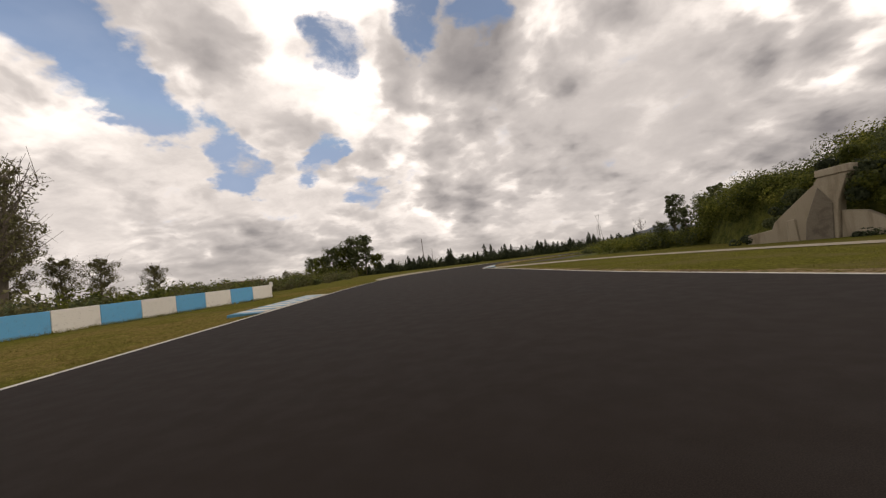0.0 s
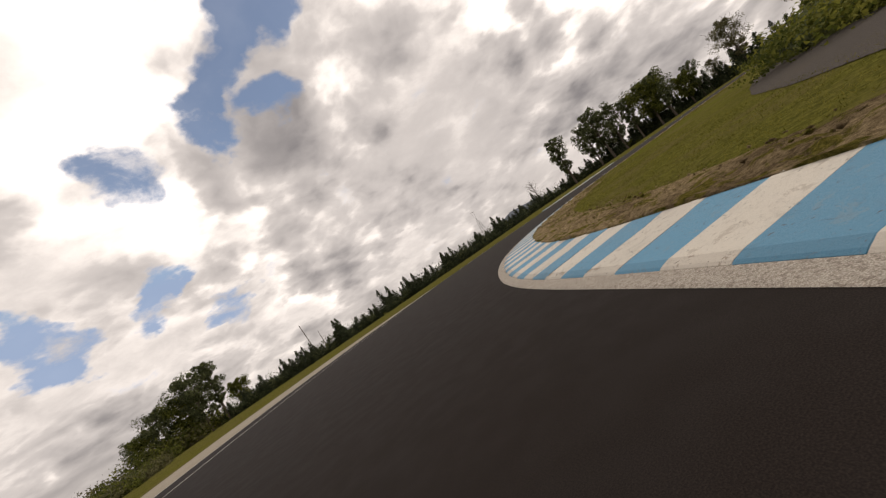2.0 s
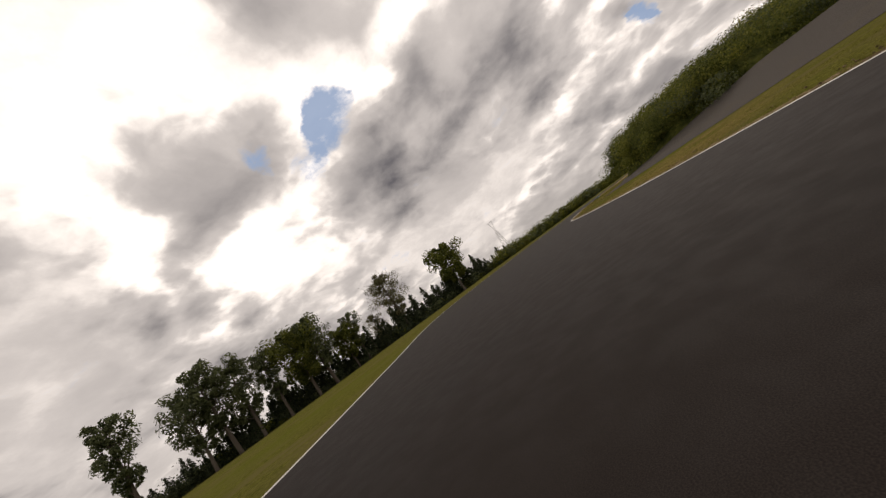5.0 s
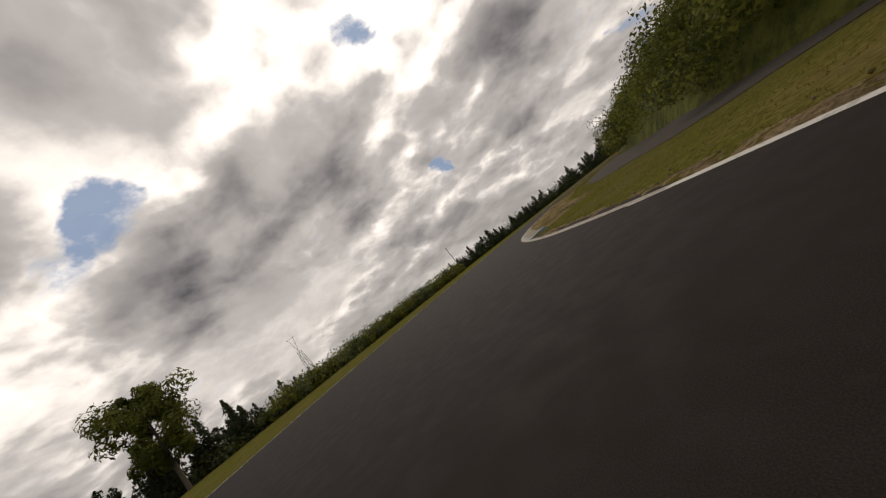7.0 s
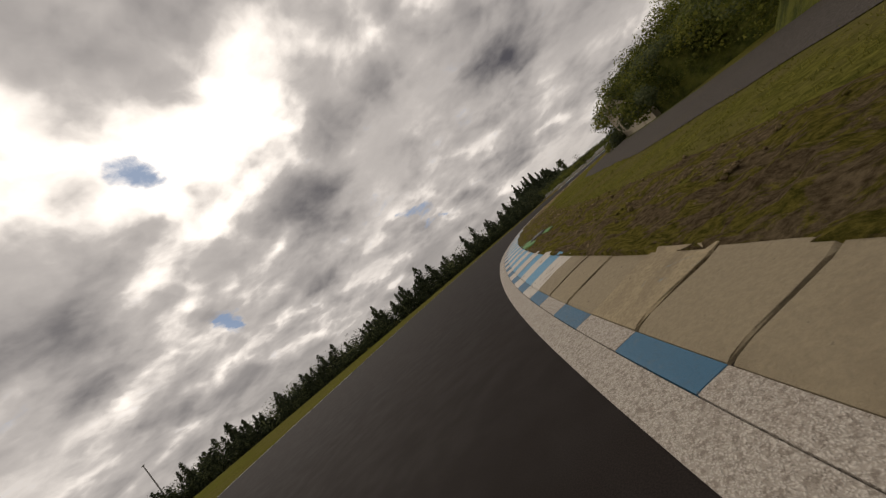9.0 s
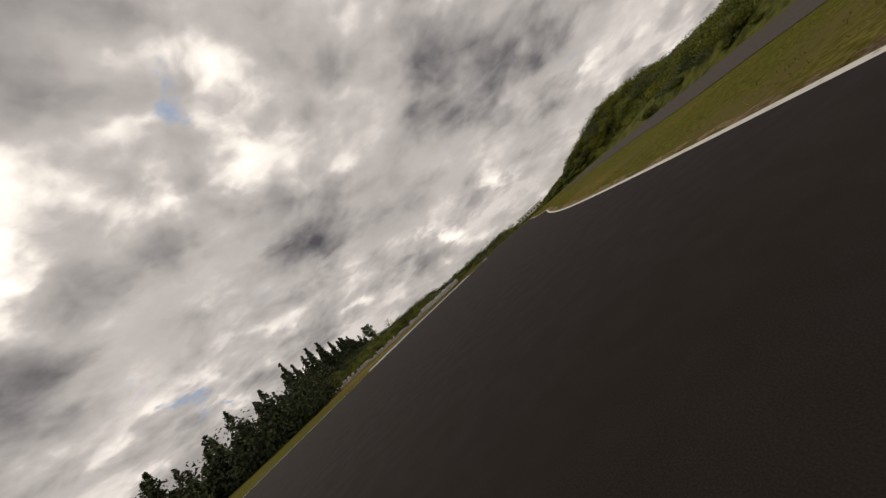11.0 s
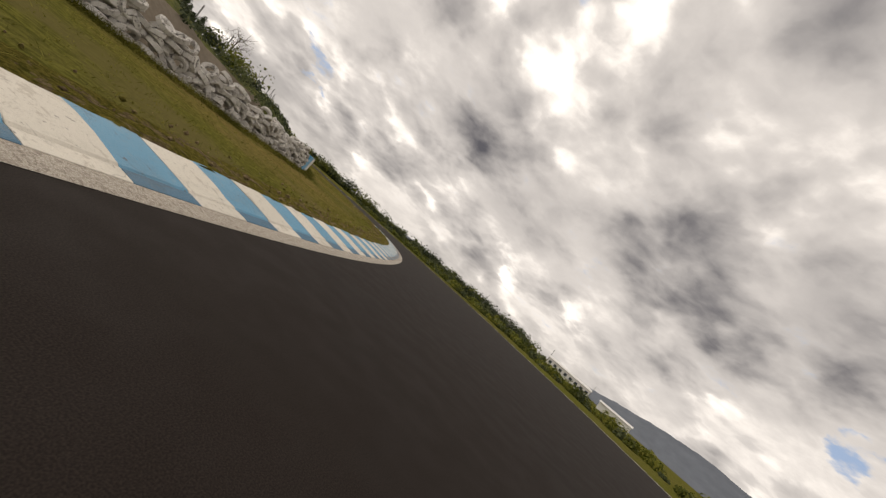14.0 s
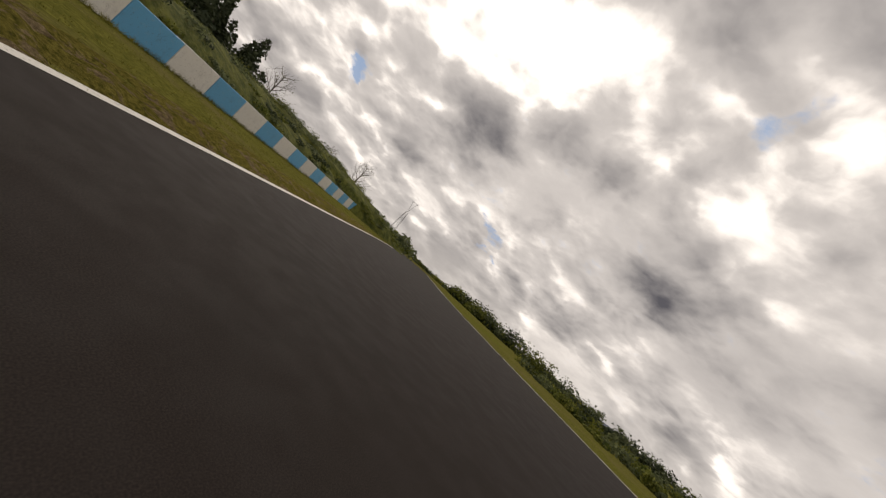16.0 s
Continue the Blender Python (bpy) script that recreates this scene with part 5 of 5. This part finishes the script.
def building(place, turn, size, roof, wall_mat, roof_mat, windows, label):
    base = tagged(new("building"), label, "building")
    base.matrix_basis = Matrix.Translation(place) @ Matrix.Rotation(turn, 4, "Z")
    sx, sy, sz = size
    part("wall", box_bm(sx, sy, sz, 0, 0, sz / 2), wall_mat, base)
    bm = bmesh.new()
    ends = [[bm.verts.new((x, y, z)) for y, z in ((-sy / 2 - 0.4, sz), (0, sz + roof), (sy / 2 + 0.4, sz))] for x in (-sx / 2 - 0.4, sx / 2 + 0.4)]
    bm.faces.new(ends[0])
    bm.faces.new(ends[1][::-1])
    for i in range(3):
        j = (i + 1) % 3
        bm.faces.new((ends[0][j], ends[0][i], ends[1][i], ends[1][j]))
    bmesh.ops.recalc_face_normals(bm, faces=bm.faces)
    part("roof", bm, roof_mat, base)
    for i in range(windows):
        x = (i + 0.5) / windows * sx - sx / 2
        for s in (-1, 1):
            part("window", box_bm(sx / windows * 0.5, 0.12, sz * 0.35, x, s * (sy / 2 + 0.02), sz * 0.55), GLASS_DARK, base)
    return base


building((72, -228, 0), radians(-20), (18, 8, 3.0), 0.8, WHITE_CLAD, WHITE_CLAD, 8, "long low white building far beyond the track")
building((62, -206, 0), radians(-35), (11, 3.5, 2.4), 0.6, WHITE_CLAD, WHITE_CLAD, 0, "small white shed among far bushes")
building((-92, 190, 0), radians(30), (16, 8, 3.0), 1.4, WHITE_CLAD, ROOF_RED, 5, "far low house with a brown tiled roof")


# ---- poles and pylons ----
def pylon(place, height, turn, label):
    """A lattice power pylon with a spread Y head."""
    base = tagged(new("pylon"), label, "pylon")
    base.matrix_basis = Matrix.Translation(place) @ Matrix.Rotation(turn, 4, "Z")
    r = height * 0.0035
    bm = bmesh.new()
    w0, w1, hh = height * 0.08, height * 0.028, height * 0.72
    for sx in (-1, 1):
        for sy in (-1, 1):
            rod_bm((sx * w0, sy * w0, 0), (sx * w1, sy * w1, hh), r, r, 4, bm)
    for k in range(5):
        f, g = k / 5, (k + 1) / 5
        for sx, sy, tx, ty in ((-1, -1, 1, -1), (1, -1, 1, 1), (1, 1, -1, 1), (-1, 1, -1, -1)):
            a, b = w0 + (w1 - w0) * f, w0 + (w1 - w0) * g
            rod_bm((sx * a, sy * a, hh * f), (tx * b, ty * b, hh * g), r * 0.6, r * 0.6, 4, bm)
    part("lattice_tower", bm, STEEL, base)
    for s in (-1, 1):
        part("head_arm", rod_bm((0, 0, hh), (s * height * 0.06, 0, height), r, r, 4), STEEL, base)
    part("cross_arm", rod_bm((-height * 0.085, 0, height), (height * 0.085, 0, height), r, r, 4), STEEL, base)
    return base


pylon((140, 314, 0), 26, 0.3, "far lattice power pylon with a spread head")
pylon((300, 92, 0), 25, 1.2, "lattice power pylon beyond the hedge")
pylon((330, -330, 0), 30, 0.6, "far lattice power pylon")


def pole(place, height, lean, label, lamp=False, mat=None):
    base = tagged(new("pole"), label, "pole")
    base.location = place
    part("post", rod_bm((0, 0, -0.2), (lean, 0, height), height * 0.012 + 0.03, height * 0.008 + 0.02, 8), mat or WOODPOLE, base)
    if lamp:
        part("lamp_head", box_bm(1.2, 0.35, 0.18, lean, 0, height + 0.05, 0.03), STEEL, base)
    return base


pole((-5.5, 276, 0), 21, -0.4, "tall weathered utility pole far off")
pole((0.5, 282, 0), 13, 0.2, "weathered utility pole far off")
pole((246, 22, 0), 11.5, 0.0, "tall lamp post beyond the conifers", True, STEEL)
for x, y, h in ((60, -230, 8), (78, -238, 9), (97, -246, 7.5), (112, -240, 9), (210, -262, 8)):
    pole((x, y, 0), 0.72 * h, 0.1, "thin far mast beyond the track", False, STEEL)
board = tagged(new("marker_board"), "small white marker board on a post behind the barrier", "sign")
board.location = (-15.6, 37.5, 0)
part("post", rod_bm((0, 0, -0.1), (0, 0, 0.9), 0.03, 0.03), STEEL, board)
part("panel", box_bm(0.32, 0.03, 0.45, 0, 0, 1.05, 0.01), WHITE_CLAD, board)
for k, q in enumerate(smooth([(149.6, -92), (150, -98), (151.5, -106), (155, -113), (160, -121.5), (166, -131)], 2.6)):
    post = tagged(new("fence_post"), "thin leaning steel fence post on the bank", "fence post", "fence posts behind the barrier")
    post.location = (*q, 1.55)
    part("stake", rod_bm((0, 0, -0.1), (0.12, 0, 1.25 + 0.2 * math.sin(k * 3)), 0.035, 0.03), STEEL, post)


# ---- grass tufts ----
def tufts(name, label, curve, sign, near, far, count, tall, mat):
    """Loose blades of grass in tufts along an edge."""
    i = gen.integers(0, len(curve), count)
    d = near + (far - near) * gen.uniform(0, 1, count) ** 1.5
    base = curve[i] + sideways(curve)[i] * (sign * d)[:, None] + gen.normal(size=(count, 2)) * 0.2
    clear = np.min(np.linalg.norm(base[:, None, :] - path[None, ::2, :], axis=2), axis=1) > 2.3
    base, count = base[clear], int(clear.sum())
    blades = 5
    root = np.repeat(np.c_[base, np.full(count, -0.04)], blades, axis=0) + np.c_[gen.normal(size=(count * blades, 2)) * 0.06, np.zeros(count * blades)]
    h = tall * gen.uniform(0.4, 1.3, count * blades)
    a = gen.uniform(0, math.tau, count * blades)
    across = np.c_[np.cos(a), np.sin(a), np.zeros_like(a)] * (0.008 + 0.02 * tall)
    tip = root + np.c_[gen.normal(size=(count * blades, 2)) * (h * 0.8)[:, None], h]
    quads = np.stack([root - across, root + across, tip], axis=1)
    ob = new(name, quads_mesh(name, quads, mat))
    return tagged(ob, label, "grass", kind="stuff")


TUFT = "short dry and green grass tufts on the verge"
tufts("grass_tufts", TUFT, between(RIGHT, (8, -15), (5, 42)), -1, 0.2, 7, 5000, 0.05, BLADE)
tufts("grass_tufts", TUFT, between(RIGHT, (6.3, 47.5), (23, 69)), -1, 1.4, 8, 5000, 0.05, BLADE)
tufts("grass_tufts", TUFT, between(RIGHT, (23, 69), (115.5, 72)), -1, 0.2, 5, 6000, 0.05, BLADE)
tufts("grass_tufts", TUFT, between(RIGHT, (115.5, 72), (149, 24)), -1, 1.1, 6, 7000, 0.05, BLADE)
tufts("grass_tufts", TUFT, between(RIGHT, (149, 24), (128, -74)), -1, 0.6, 6, 4000, 0.05, BLADE)
tufts("grass_tufts", TUFT, between(LEFT, (-5.2, -20), (-4.9, 41)), 1, 0.2, 7, 5000, 0.05, BLADE)
tufts("grass_tufts", TUFT, between(LEFT, (151, -45), (141, -113)), 1, 1.1, 8, 6000, 0.05, BLADE)
tufts("grass_tufts", TUFT, between(LEFT, (141, -113), (180, -168)), 1, 0.3, 8, 5000, 0.05, BLADE)

WEED = "rank weeds and long grass at the foot of a wall"
tufts("weeds", WEED, smooth([(-13.0, 31.0), (-15.0, 25.5), (-17.6, 18.5), (-20.6, 10.5), (-25.0, -1)], 0.3), 1, 0.24, 0.75, 1500, 0.16, BLADE)
tufts("weeds", WEED, smooth([(144.3, -101.4), (145.6, -105), (147.9, -110), (150.5, -114.9), (153.6, -120.4), (158.0, -127.2), (162.6, -133.2), (167.2, -139.6), (174, -149.5)], 0.3), -1, 0.24, 0.6, 1500, 0.14, BLADE)
tufts("weeds", WEED, smooth(NEAR_TYRES, 0.3), -1, 0.3, 0.9, 1800, 0.2, BLADE)


# ---- clods and stones behind the kerbs ----
def clods(label, curve, sign, near, far, count, size):
    """Loose lumps of dry earth and stones, half sunk into the verge."""
    i = gen.integers(0, len(curve), count)
    d = near + (far - near) * gen.uniform(0, 1, count) ** 1.3
    base = curve[i] + sideways(curve)[i] * (sign * d)[:, None] + gen.normal(size=(count, 2)) * 0.06
    r = size * gen.uniform(0.35, 1.0, count) ** 2
    ways = np.array([(1, 0, 0), (0, 1, 0), (-1, 0, 0), (0, -1, 0), (0, 0, 0.8), (0, 0, -0.6)], float)
    verts = ways[None] * gen.uniform(0.55, 1.15, (count, 6, 1)) * r[:, None, None]
    a = gen.uniform(0, math.tau, count)
    x = verts[:, :, 0] * np.cos(a)[:, None] - verts[:, :, 1] * np.sin(a)[:, None]
    y = verts[:, :, 0] * np.sin(a)[:, None] + verts[:, :, 1] * np.cos(a)[:, None]
    verts = np.stack([x + base[:, :1], y + base[:, 1:], verts[:, :, 2] + 0.03 + r[:, None] * 0.3], axis=2).reshape(-1, 3)
    tri = [(0, 1, 4), (1, 2, 4), (2, 3, 4), (3, 0, 4), (1, 0, 5), (2, 1, 5), (3, 2, 5), (0, 3, 5)]
    faces = [(6 * k + p, 6 * k + q, 6 * k + s) for k in range(count) for p, q, s in tri]
    ob = mesh_object("clods", verts, faces, DIRT, None, label, True)
    return tagged(ob, category="earth", kind="stuff")


CLOD = "loose clods of dry earth and small stones behind the kerb"
clods(CLOD, between(RIGHT, (6.3, 47.5), (23, 69)), -1, 1.34, 2.9, 900, 0.055)
clods(CLOD, between(RIGHT, (115.5, 72), (149, 24)), -1, 0.98, 2.9, 1500, 0.06)
clods(CLOD, between(LEFT, (137.2, -77), (141, -113)), 1, 0.98, 2.3, 800, 0.05)
clods(CLOD, between(RIGHT, (23, 69), (115.5, 72)), -1, 0.2, 0.9, 700, 0.045)


# ---- the drain behind the long kerb ----
drain = tagged(new("drain"), "green-painted concrete pad with a rusty iron drain grating behind the kerb", "drain")
drain.location = (142.6, 39.8, 0)
bm = bmesh.new()
outline = [(0.80, -0.95), (0.45, -0.90), (0.02, -0.78), (-0.34, -0.45), (-0.60, -0.1), (-0.50, 0.25), (-0.36, 0.52), (-0.08, 0.74), (0.10, 0.58), (0.44, -0.2)]
upper = [bm.verts.new((x, y, 0.10 + 0.012 * math.sin(5 * x + 3 * y))) for x, y in outline]
lower = [bm.verts.new((x * 1.05, y * 1.05, -0.05)) for x, y in outline]
middle = bm.verts.new((0.0, -0.1, 0.108))
for i in range(len(outline)):
    j = (i + 1) % len(outline)
    bm.faces.new((upper[i], upper[j], middle))
    bm.faces.new((upper[j], upper[i], lower[i], lower[j]))
bmesh.ops.recalc_face_normals(bm, faces=bm.faces)
part("pad", bm, PAD_GREEN, drain, "chipped green paint on concrete")
grating = part("grating", box_bm(0.34, 0.62, 0.02, -0.12, -0.18, 0.112, 0.006), RUST, drain, "rusty iron grating")
for k in range(9):
    part("bar", box_bm(0.30, 0.026, 0.022, -0.12, -0.42 + k * 0.06, 0.138, 0.004), STEEL, grating)
drain.rotation_euler = (0, 0, 0.0)
marker = tagged(new("marker_post"), "small white marker post beside the gravel road", "marker")
marker.location = (141.9, 13.4, 0)
part("post", box_bm(0.14, 0.14, 0.55, 0, 0, 0.22, 0.02), WHITE_CLAD, marker)
